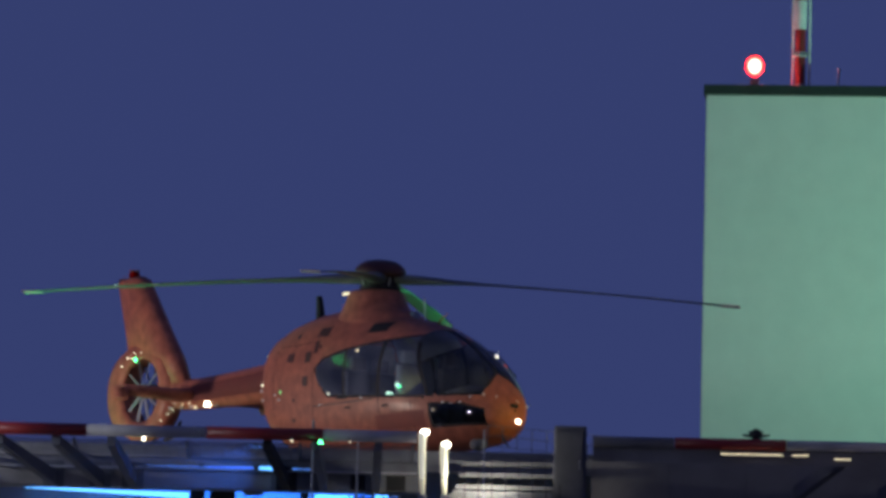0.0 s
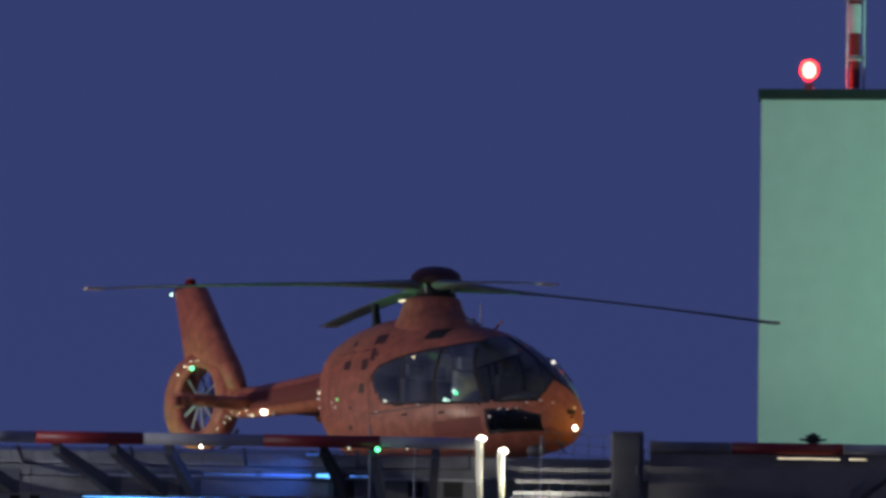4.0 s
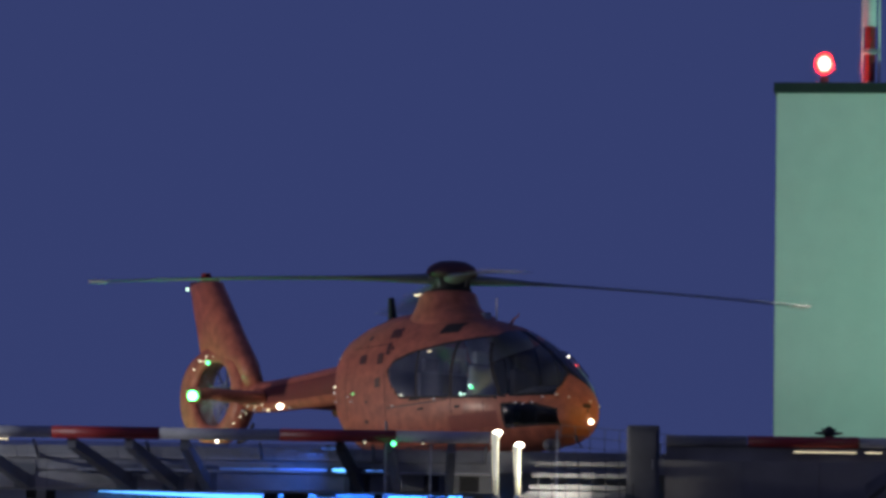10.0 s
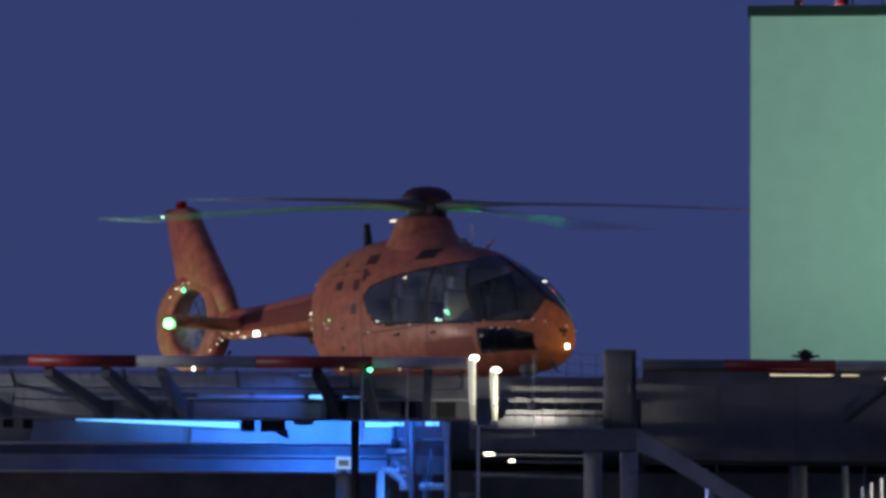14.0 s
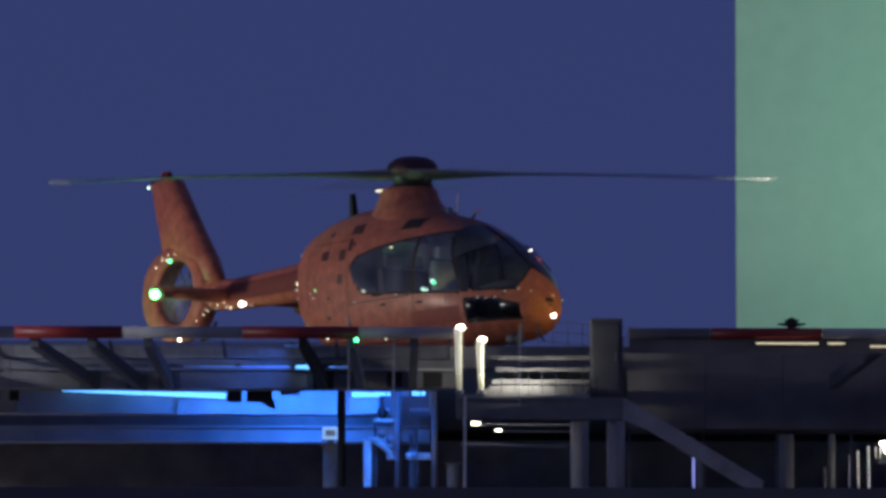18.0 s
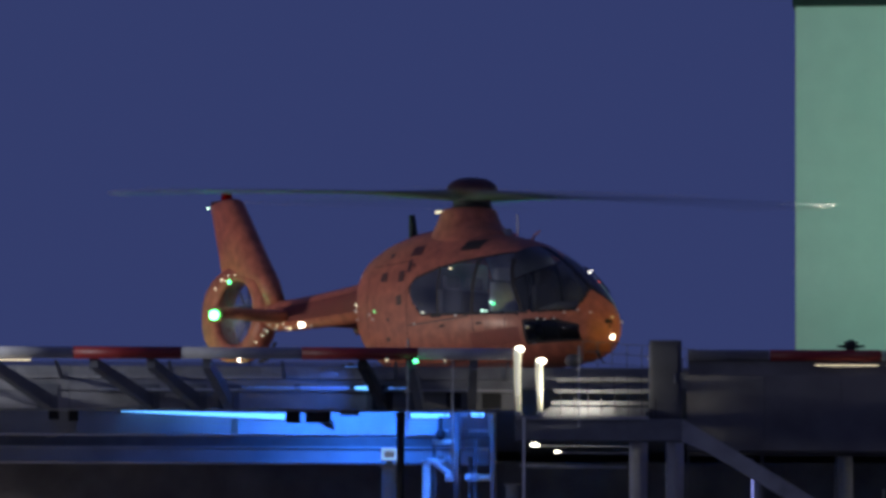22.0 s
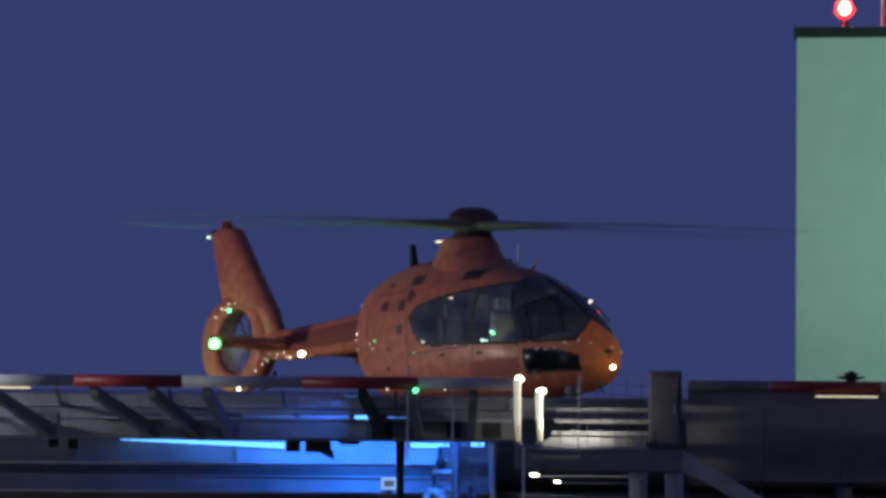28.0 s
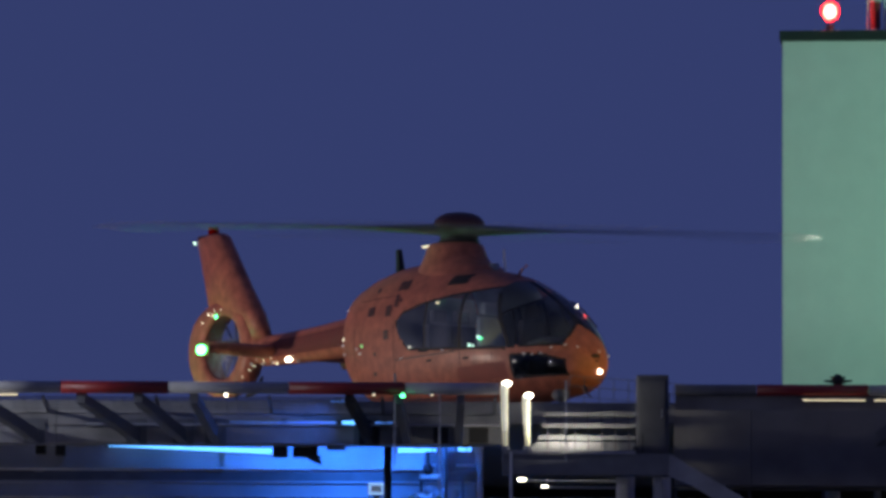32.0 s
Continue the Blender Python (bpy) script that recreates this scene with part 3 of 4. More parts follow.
part("slim_post", tube([(1.09, 133.93, 13.42), (1.09, 133.93, 15.40)], 0.020, 10), WHITE, stair, "slim pale post below the landing")
part("landing", box(0.98, 3.12, 134.31, 134.9, 15.36, 15.40), STEEL, stair, "grating landing")
part("handrail", tube([(1.25, 135.9, 15.22), (2.68, 135.9, 15.215)], 0.018), STEEL, stair)
part("handrail", tube([(1.5, 135.9, 15.13), (2.68, 135.9, 15.125)], 0.018), STEEL, stair)
part("handrail", tube([(1.05, 135.9, 14.95), (2.5, 135.9, 14.93)], 0.022), STEEL, stair)


def light_post(x, z1):
    p = thing("light_post", x, 133.95, 15.43, "glowing white tube light post beside the stair", "light post", "light posts by the stair")
    part("socket", tube([(0, 0, 0), (0, 0, 0.05)], 0.055), STEEL, p)
    top = z1 - 15.50
    part("tube", tube([(0.0, 0, 0.05), (-0.004, 0, 0.16), (-0.008, 0, 0.26)], 0.032, 16, r_end=0.040), G_BASE, p, "dimmer milky lower tube", True)
    part("tube", tube([(-0.008, 0, 0.261), (-0.014, 0, 0.40), (-0.018, 0, top - 0.2), (-0.020, 0, top - 0.06), (-0.012, 0, top - 0.01)], 0.040, 16, r_end=0.058), G_TUBE, p, "glowing white tube", True)
    part("cap", ball(0.012, -0.01, top + 0.008, 0.062, 0.055, 0.038), G_WHITE, p, "brighter lamp head", True)
    return p


light_post(1.02, 16.38)
light_post(1.31, 16.22)

cab = thing("control_cabinet", 2.97, 134.4, 15.40, "dark steel control cabinet on the stair landing", "cabinet")
part("body", box(-0.21, 0.22, -0.15, 0.2, 0.03, 1.08, 0.03), DIMSTEEL, cab)
part("door", box(-0.18, 0.17, -0.165, -0.151, 0.07, 1.0, 0.004), DIMSTEEL, cab)
part("handle", box(0.12, 0.14, -0.185, -0.166, 0.5, 0.62), STEEL, cab)
part("plinth", box(-0.19, 0.18, -0.13, 0.18, 0, 0.03), BLACK, cab)
part("side_lamp", box(0.225, 0.245, -0.05, 0.0, 0.68, 0.85, 0.005), WHITE, cab)

screen = thing("stair_screen", 0, 0, 0, "dark mesh screen wall beside the stair", "screen", kind="structure")
for k in range(7):
    part("panel", box(3.35 + k * 1.0, 4.33 + k * 1.0, 136.3, 136.34, 15.14, 16.02, 0.006), DARKWALL, screen)
for k in range(8):
    part("post", box(3.31 + k * 1.0, 3.345 + k * 1.0, 136.25, 136.36, 13.42, 16.03), DARKSTEEL, screen)
part("rail", box(3.3, 10.4, 136.22, 136.249, 15.66, 15.70), DARKSTEEL, screen)

for x, z0, z1 in ((-0.452, 15.2, 16.42), (0.145, 14.6, 16.19), (1.818, 15.26, 16.34)):
    pole = thing("thin_pole", x, 133.72, z0, "thin grey pole by the deck edge", "pole", "thin poles by the deck edge")
    part("rod", tube([(0, 0, 0), (0, 0, z1 - z0)], 0.014), STEEL, pole)
    part("clamp", box(-0.02, 0.02, -0.02, 0.1, 0.4, 0.44), STEEL, pole)

for x, z0, r in ((1.25, 15.225, 0.034), (1.56, 15.135, 0.023)):
    l = thing("bulkhead_lamp", x, 135.8, z0, "small bright bulkhead lamp under the landing", "lamp", "bulkhead lamps under the landing")
    part("bulb", ball(0, 0, 0, r * 1.9, r, r * 0.55), G_WHITE, l, "glowing lamp")
    part("housing", box(-r * 1.2, r * 1.2, r * 0.5, r * 2, -r * 0.6, r * 0.9, 0.006), DARKSTEEL, l)

# railing beyond the stair head
rail = thing("stair_railing", 0, 0, 0, "thin wire railing at the stair head", "railing")
for k in range(9):
    xx = 1.9 + k * 0.2
    part("post", tube([(xx, 136.4, H), (xx, 136.4, H + 0.42 - 0.02 * k)], 0.006, 6), DARKSTEEL, rail)
for h in (0.14, 0.28, 0.42):
    part("wire", tube([(1.9, 136.4, H + h), (3.5, 136.4, H + h - 0.12)], 0.005, 6), DARKSTEEL, rail)

# lamps along the deck edge
def deck_lamp(x, z, mat, r, label):
    d = thing("deck_edge_lamp", x, 133.62, z, label, "lamp", "deck edge lamps")
    part("bulb", ball(0, 0, 0, r, r * 0.8, r * 0.8, u=12, v=8), mat, d)
    part("holder", box(-0.02, 0.02, 0.0, 0.06, -0.02, 0.05), DARKSTEEL, d)


deck_lamp(-2.69, 16.115, G_WHITE, 0.022, "small white deck edge lamp under the rim")
deck_lamp(-0.35, 16.115, G_GREEN, 0.034, "green glowing deck edge lamp under the rim")
deck_lamp(-0.73, 16.125, G_STRIP, 0.018, "tiny pale deck edge lamp under the rim")
deck_lamp(0.04, 16.125, G_STRIP, 0.014, "tiny pale deck edge lamp under the rim")


def edge_glow(x0, x1, z0):
    s = thing("edge_glow", x0, 133.66, z0, "thin glowing strip standing in for light on a steel edge", "light strip", "light strips under the rim")
    part("diffuser", box(0, x1 - x0, 0, 0.02, -0.006, 0.007, 0.002), G_STRIP, s)
    part("channel", box(0, x1 - x0, 0.021, 0.04, -0.02, 0.02), DARKSTEEL, s)


edge_glow(-6.05, -5.45, 16.115)
edge_glow(4.95, 5.78, 16.085)
edge_glow(5.90, 6.12, 16.085)
edge_glow(6.46, 6.68, 16.045)

dome = thing("rim_tuft", 5.42, 133.75, 16.30, "dark spiky object of unknown kind on the rim pipe", "lamp")
part("housing", ball(0, 0, 0.065, 0.075, 0.07, 0.075), BLACK, dome)
part("lens", ball(0.08, -0.08, 0.02, 0.02, 0.02, 0.02), LENS, dome)
for a_, l_ in ((4, 0.19), (40, 0.13), (140, 0.13), (176, 0.18)):
    part("spike", tube([(0, 0, 0.04), (l_ * math.cos(radians(a_)), 0, 0.04 + l_ * 0.8 * math.sin(radians(a_)))], 0.034, 8, r_end=0.010), BLACK, dome)
part("foot", box(-0.06, 0.06, -0.05, 0.05, -0.02, 0.02), BLACK, dome)

# flood light mast on the deck, and green lamps let into the deck
fm = thing("flood_light_mast", -13.2, 144.0, 13.42, "low steel mast with a white flood light beside the deck", "flood light")
part("mast", tube([(0, 0, 0), (0, 0, 3.2)], 0.06, r_end=0.05), STEEL, fm)
part("lamp_housing", box(-0.14, 0.12, -0.3, 0.3, 3.15, 3.62, 0.03), DARKSTEEL, fm)
part("visor", box(-0.14, 0.32, -0.31, 0.31, 3.625, 3.65, 0.005), DARKSTEEL, fm)
for x_, y_ in ((-6.6, 144.5), (2.6, 150.5), (-7.4, 139.0), (-3.0, 151.0), (7.4, 147.0), (-5.6, 148.4)):
    gl_ = thing("deck_light", x_, y_, H, "green glowing light let into the landing deck", "deck light", "green lights of the landing deck")
    part("ring", tube([(0, 0, 0), (0, 0, 0.03)], 0.12, 20), STEEL, gl_)
    part("lens", ball(0, 0, 0.035, 0.085, 0.085, 0.05), G_GREEN, gl_, "green glowing lens")

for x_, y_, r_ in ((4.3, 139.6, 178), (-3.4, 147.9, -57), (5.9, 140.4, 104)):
    df = thing("deck_flood_light", x_, y_, H, "small low housing added at an unseen deck lamp", "flood light", "low flood lights on the deck", rz=r_)
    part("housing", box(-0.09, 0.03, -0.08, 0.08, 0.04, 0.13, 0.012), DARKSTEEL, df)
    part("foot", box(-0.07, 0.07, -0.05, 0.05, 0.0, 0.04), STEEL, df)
for x_, y_, z_ in ((-9.55, 131.5, 17.05), (10.65, 130.4, 17.25), (22.15, 144.9, 17.05)):
    lp = thing("lamp_post", x_, y_, 13.42, "unseen steel post added to hold an off-view light", "lamp post", "lamp posts on the roof")
    part("post", tube([(0, 0, 0), (0, 0, z_ - 13.42)], 0.05), STEEL, lp)
    part("head", box(-0.2, 0.1, -0.2, 0.05, z_ - 13.6, z_ - 13.3, 0.02), DARKSTEEL, lp)
for x_, y_, z_, w_ in ((-1.2, 136.88, 15.895, 1.3), (-1.0, 139.70, 15.84, 0.45), (0.3, 138.55, 15.78, 0.35)):
    bt = thing("batten_lamp", x_, y_, z_, "slim dark batten added to hold unseen blue lamps", "lamp", "batten lamps under the deck")
    part("channel", box(-w_, w_, -0.03, 0.03, -0.01, 0.035, 0.006), BLACK, bt)
    for s_ in (-0.9, 0.9):
        part("hanger", tube([(s_ * w_, 0, 0.03), (s_ * w_, 0, 0.065 if y_ < 137 else 15.962 - z_)], 0.006, 6), BLACK, bt)
sl = thing("fill_lamp", 11.0, 109.8, 0.0, "unseen lamp on a tall post, added to light the hospital front", "street lamp")
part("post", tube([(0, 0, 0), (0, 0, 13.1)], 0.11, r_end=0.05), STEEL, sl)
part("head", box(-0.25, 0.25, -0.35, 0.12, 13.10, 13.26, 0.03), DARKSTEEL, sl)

# lit railing far to the side
lr = thing("lit_railing", 6.3, 138.9, 13.42, "steel railing lit by a white lamp", "railing")
for x_, h_, r_ in ((-0.22, 1.52, 0.018), (0.12, 1.69, 0.020), (0.24, 1.75, 0.021), (0.38, 1.81, 0.024), (0.66, 1.62, 0.022), (0.76, 1.78, 0.020), (0.88, 2.05, 0.030)):
    part("bar", tube([(x_, 0, 0), (x_, 0, h_)], r_, 10), WHITE, lr, smooth=True)
part("foot_rail", tube([(-0.25, 0.03, 0.25), (0.95, 0.03, 0.25)], 0.02, 8), STEEL, lr)
part("bracket", box(0.52, 0.66, -0.02, 0.02, 1.57, 1.61, 0.005), STEEL, lr)
ll = thing("bulkhead_lamp", 6.93, 138.7, 15.19, "bright white bulkhead lamp at the railing", "lamp")
part("bulb", ball(0, 0, 0, 0.045, 0.04, 0.085), G_WHITE, ll)
part("bulb", ball(-0.05, 0, 0.065, 0.05, 0.03, 0.03), G_WHITE, ll)
for x_, z_ in ((-0.16, -0.09), (-0.10, -0.10)):
    part("cage", tube([(x_, -0.03, z_ - 0.05), (x_, -0.03, z_ + 0.10)], 0.012, 8), WHITE, ll)
part("housing", box(-0.1, 0.06, 0.03, 0.12, -0.08, 0.10, 0.01), DARKSTEEL, ll)

# ---- helicopter: x towards the nose, y to its left, z up from the skids ----
heli = thing("helicopter", HX, HY, H, "orange rescue helicopter starting its rotor on the deck", "helicopter", rz=HEAD)

BX = (-2.05, -1.98, -1.75, -1.3, -0.7, 0.0, 0.6, 1.1, 1.5, 1.94, 2.37, 2.80, 3.06, 3.24, 3.32)
top_z = smooth_curve(BX, (2.26, 2.42, 2.55, 2.66, 2.72, 2.66, 2.56, 2.46, 2.35, 2.17, 1.93, 1.62, 1.38, 1.18, 1.02))
low_z = smooth_curve(BX, (1.45, 1.12, 0.86, 0.68, 0.58, 0.55, 0.55, 0.55, 0.55, 0.55, 0.56, 0.61, 0.70, 0.83, 0.98))
half_w = smooth_curve(BX, (0.46, 0.60, 0.69, 0.75, 0.78, 0.79, 0.79, 0.78, 0.77, 0.74, 0.67, 0.53, 0.38, 0.22, 0.02))
EXPO = 2.7


def skin(x, a, out=0.0):
    """A point of the fuselage at length x and angle a (0: left side, 90: top), pushed out a little."""
    zt, zl, w = top_z(x), low_z(x), half_w(x)
    zc, h = (zt + zl) / 2, (zt - zl) / 2
    c, s = math.cos(a), math.sin(a)
    y = math.copysign(abs(c) ** (2 / EXPO), c) * (w + out)
    zz = math.copysign(abs(s) ** (2 / EXPO), s) * (h + out)
    if zz > 0:
        y *= 1 - 0.16 * (zz / h) ** 2   # the sides lean in above
    return Vector((x, y, zc + zz))


def side_skin(x, z, side, out=0.0):
    zt, zl, w = top_z(x), low_z(x), half_w(x)
    zc, h = (zt + zl) / 2, (zt - zl) / 2
    u = min(0.999, abs(z - zc) / h)
    y = w * (1 - u ** EXPO) ** (1 / EXPO)
    if z > zc:
        y *= 1 - 0.16 * u * u
    return Vector((x, side * (y + out), z))


def glass_low(x, y):
    z = interp(x, (-0.46, -0.36, -0.12, 0.5, 2.0, 2.9), (1.82, 1.60, 1.40, 1.35, 1.24, 1.22))
    if x > 2.0:
        z += 0.34 * max(0.0, 1 - abs(y) / 0.36) ** 0.8
    return z


def glass_up(x):
    return interp(x, (-0.46, -0.3, 0.2, 0.8, 1.5, 1.78), (1.84, 1.97, 2.07, 2.12, 2.16, 2.18))


def zone(x, y, z):
    """Which part of the shell lies here."""
    low = glass_low(x, y)
    up = glass_up(x)
    if x > 1.72:
        up = 9.0
    if -0.46 < x < 3.02 and low < z < up:
        if z < low + 0.035 or (x < 1.72 and z > up - 0.035) or x < -0.40:
            return "frame"
        if abs(y) < 0.028 and x > 1.7:
            return "frame"
        front = 1.72 + 0.55 * (2.15 - z)      # sloping front pillar
        if abs(x - front) < 0.035 and abs(y) > 0.3 and z < 2.05:
            return "frame"
        if x > front or x > 1.72 and z > 2.05:
            return "windshield_left" if y > 0 else "windshield_right"
        if 0.25 < x < 0.31 or 1.08 < x < 1.16:
            return "frame"
        pane = "rear_window" if x < 0.28 else "door_window" if x > 1.12 else "cabin_window"
        return pane + ("_left" if y > 0 else "_right")
    chin = interp(x, (2.20, 2.75, 3.0, 3.27), (1.15, 1.13, 1.05, 0.97))
    if 2.20 < x < 3.10 and abs(y) > 0.20 and z > 0.80 and z < chin:
        if x < 2.24 or z < 0.835 or z > chin - 0.03 or abs(y) < 0.225:
            return "frame"
        return "chin_window_left" if y > 0 else "chin_window_right"
    return "shell"


NX, NV = 250, 180
grid_x = sorted([-0.5 + 0.0085 * i for i in range(55)] + [-2.05 + 5.37 * (0.5 - 0.5 * math.cos(math.pi * i / NX)) * 0.35 + 0.65 * 5.37 * i / NX for i in range(NX + 1)])
NX = len(grid_x) - 1
pts = [[skin(x, 2 * math.pi * k / NV) for k in range(NV)] for x in grid_x]
# the grid follows the edges of the glass
for i, x in enumerate(grid_x):
    edges = []
    if -0.46 < x < 2.9:
        e = 1.3
        for _ in range(12):
            e = 0.5 * e + 0.5 * glass_low(x, side_skin(x, e, 1).y)
        edges += [e, e + 0.035]
    if -0.46 < x < 1.72:
        edges += [glass_up(x), glass_up(x) - 0.035]
    if 2.18 < x < 2.95:
        edges += [0.80, 0.835, 1.12, 1.15]
    for side in (-1, 1):
        for e in edges:
            ks = [k for k in range(NV) if pts[i][k].y * side > 0.1]
            k = min(ks, key=lambda q: abs(pts[i][q].z - e))
            pts[i][k] = side_skin(x, e, side)
zones = {}
for i in range(NX):
    for k in range(NV):
        k2 = (k + 1) % NV
        c = (pts[i][k] + pts[i + 1][k2]) / 2
        zones.setdefault(zone(c.x, c.y, c.z), []).append((i, k, k2))


def shell_part(name, key, mat, label=""):
    bm = bmesh.new()
    vs = {}

    def v(i, k):
        if (i, k) not in vs:
            vs[i, k] = bm.verts.new(pts[i][k])
        return vs[i, k]
    for i, k, k2 in zones[key]:
        bm.faces.new((v(i, k), v(i + 1, k), v(i + 1, k2), v(i, k2)))
    if key == "shell":
        bm.faces.new([v(0, k) for k in range(NV)])
    return part(name, bm, mat, heli, label, True)


fuselage = shell_part("fuselage", "shell", ORANGE, "orange painted cabin shell")
shell_part("window_frame", "frame", BLACK, "black window surround")
for key in sorted(zones):
    if key not in ("shell", "frame"):
        shell_part(key.replace("_left", "").replace("_right", ""), key, DARKGLASS if "chin" in key else SCREENGLASS if "shield" in key else GLASS, "dark tinted glass pane").visible_shadow = False

# cabin inside
bm = bmesh.new()
vs = {}
for i, k, k2 in zones["shell"]:
    if -0.5 < grid_x[i] < 1.2:
        q = []
        for a, c in ((i, k), (i + 1, k), (i + 1, k2), (i, k2)):
            if (a, c) not in vs:
                p = pts[a][c]
                vs[a, c] = bm.verts.new((p.x, p.y * 0.965, 1.5 + (p.z - 1.5) * 0.965))
            q.append(vs[a, c])
        bm.faces.new(q)
part("cabin_lining", bm, LINING, heli, "grey cabin lining", True)
for x_, y_, z_, r_, m_ in ((1.25, -0.70, 1.36, 0.026, G_PALE), (-0.30, -0.64, 1.47, 0.026, G_CREAM), (1.44, -0.68, 1.46, 0.030, G_PALE), (1.50, -0.69, 1.435, 0.026, G_GREEN), (1.33, -0.69, 1.345, 0.018, G_PALE)):
    part("cabin_lamp", ball(x_, y_, z_, r_, r_, r_, u=12, v=8), m_, heli, "small glowing bead standing in for a reflection in the window")
part("cabin_floor", box(-0.5, 2.4, -0.6, 0.6, 0.80, 0.86), SEAT, heli)
part("bulkhead", box(-0.62, -0.54, -0.66, 0.66, 0.8, 2.26), LINING, heli, "dark lined rear bulkhead")
bm = box(2.2, 2.6, -0.36, 0.36, 0.86, 1.30, 0.04)
part("instrument_panel", bm, BLACK, heli)
for sx, sy in ((1.35, 0.36), (1.35, -0.36), (0.15, 0.4), (0.15, 0.0), (0.15, -0.4)):
    bm = box(sx - 0.05, sx + 0.42, sy - 0.2, sy + 0.2, 1.05, 1.18, 0.04)
    box(sx - 0.14, sx - 0.02, sy - 0.2, sy + 0.2, 1.10, 1.78, 0.055, bm)
    box(sx - 0.13, sx - 0.04, sy - 0.12, sy + 0.12, 1.80, 1.98, 0.03, bm)
    box(sx, sx + 0.3, sy - 0.15, sy + 0.15, 0.86, 1.05, bm=bm)
    pale = sx > 1 and sy < 0
    part("seat", bm, SEATPALE if pale else SEAT, heli, "seat in a paler grey" if pale else "", pale)
# arched hood over the instruments, pale for the same sweep in the glass
bm = bmesh.new()
rows_ = []
for x_, h_ in ((2.12, 1.34), (2.22, 1.40), (2.40, 1.43), (2.60, 1.42), (2.76, 1.36)):
    w_ = half_w(x_) * 0.80
    rows_.append([bm.verts.new((x_, w_ * q, h_ - 0.14 * q * q)) for q in (-1, -0.75, -0.5, -0.25, 0, 0.25, 0.5, 0.75, 1)])
for r0, r1 in zip(rows_, rows_[1:]):
    for k in range(8):
        bm.faces.new((r0[k], r0[k + 1], r1[k + 1], r1[k]))
r_ = bmesh.ops.extrude_face_region(bm, geom=bm.faces[:])
bmesh.ops.translate(bm, verts=[e for e in r_["geom"] if isinstance(e, bmesh.types.BMVert)], vec=(0, 0, -0.05))
part("glare_shield", bm, SEATPALE, heli, "pale arched hood over the instruments", True)


def patch(name, x0, x1, z0, z1, side, mat, out=0.006, label="", n=6):
    bm = bmesh.new()
    g = [[bm.verts.new(side_skin(x0 + (x1 - x0) * i / n, z0 + (z1 - z0) * k / n, side, out)) for k in range(n + 1)] for i in range(n + 1)]
    for i in range(n):
        for k in range(n):
            bm.faces.new((g[i][k], g[i + 1][k], g[i + 1][k + 1], g[i][k + 1]))
    r = bmesh.ops.extrude_face_region(bm, geom=bm.faces[:])
    bmesh.ops.translate(bm, verts=[e for e in r["geom"] if isinstance(e, bmesh.types.BMVert)], vec=(0, -side * (out + 0.012), 0))
    return part(name, bm, mat, fuselage, label)


for side in (-1, 1):
    for x0, z0, w, h in ((-1.20, 1.98, 0.17, 0.13), (-0.73, 1.94, 0.14, 0.16), (-0.75, 1.61, 0.13, 0.14), (-1.13, 2.32, 0.10, 0.07), (-0.56, 2.30, 0.25, 0.14), (-0.54, 2.06, 0.09, 0.18), (-1.0, 1.40, 0.05, 0.05), (-0.42, 2.12, 0.05, 0.06), (-1.05, 1.12, 0.08, 0.06)):
        patch("vent", x0, x0 + w, z0, z0 + h, side, DARK_RED, label="dark recessed grille")
    for x0, x1, z0, z1 in ((-0.50, -0.49, 0.80, 1.80), (1.10, 1.115, 0.72, 1.30), (1.84, 1.852, 0.72, 1.22), (-0.5, 2.0, 0.715, 0.727), (-1.55, -1.54, 0.98, 2.3), (-1.5, -0.5, 2.22, 2.23)):
        patch("door_seam", x0, x1, z0, z1, side, BLACK, 0.002, n=10)
    patch("door_handle", 1.20, 1.32, 1.16, 1.19, side, BLACK, 0.02)
    patch("door_handle", 0.32, 0.44, 1.20, 1.23, side, BLACK, 0.02)
    patch("door_band", 1.00, 2.12, 0.84, 1.06, side, DEEPORANGE, 0.003, "deeper orange patch low on the doors", n=12)
    patch("door_rail", -0.45, 1.0, 1.285, 1.305, side, DARK_RED, 0.015, n=8)
    patch("intake", 0.58, 0.96, 2.27, 2.42, side, BLACK, 0.01, "dark engine intake")

# mast fairing
bm = bmesh.new()
rings = []
for zz, a, b, cx in ((2.40, 1.02, 0.52, 0.0), (2.56, 0.86, 0.49, -0.02), (2.64, 0.66, 0.46, -0.06), (2.72, 0.54, 0.44, -0.08), (2.82, 0.47, 0.41, -0.08), (2.92, 0.43, 0.39, -0.08), (2.96, 0.38, 0.35, -0.08), (2.965, 0.15, 0.15, -0.08)):
    rings.append([bm.verts.new((cx + a * math.cos(2 * math.pi * k / 40), b * math.sin(2 * math.pi * k / 40), zz)) for k in range(40)])
for r0, r1 in zip(rings, rings[1:]):
    for k in range(40):
        bm.faces.new((r0[k], r0[(k + 1) % 40], r1[(k + 1) % 40], r1[k]))
bm.faces.new(rings[-1])
part("mast_fairing", bm, ORANGE, heli, "orange mast fairing", True)
part("mast_shaft", tube([(0, 0, 2.9), (0, 0, 3.12)], 0.11, 20), DARKSTEEL, heli, "dark rotor mast")

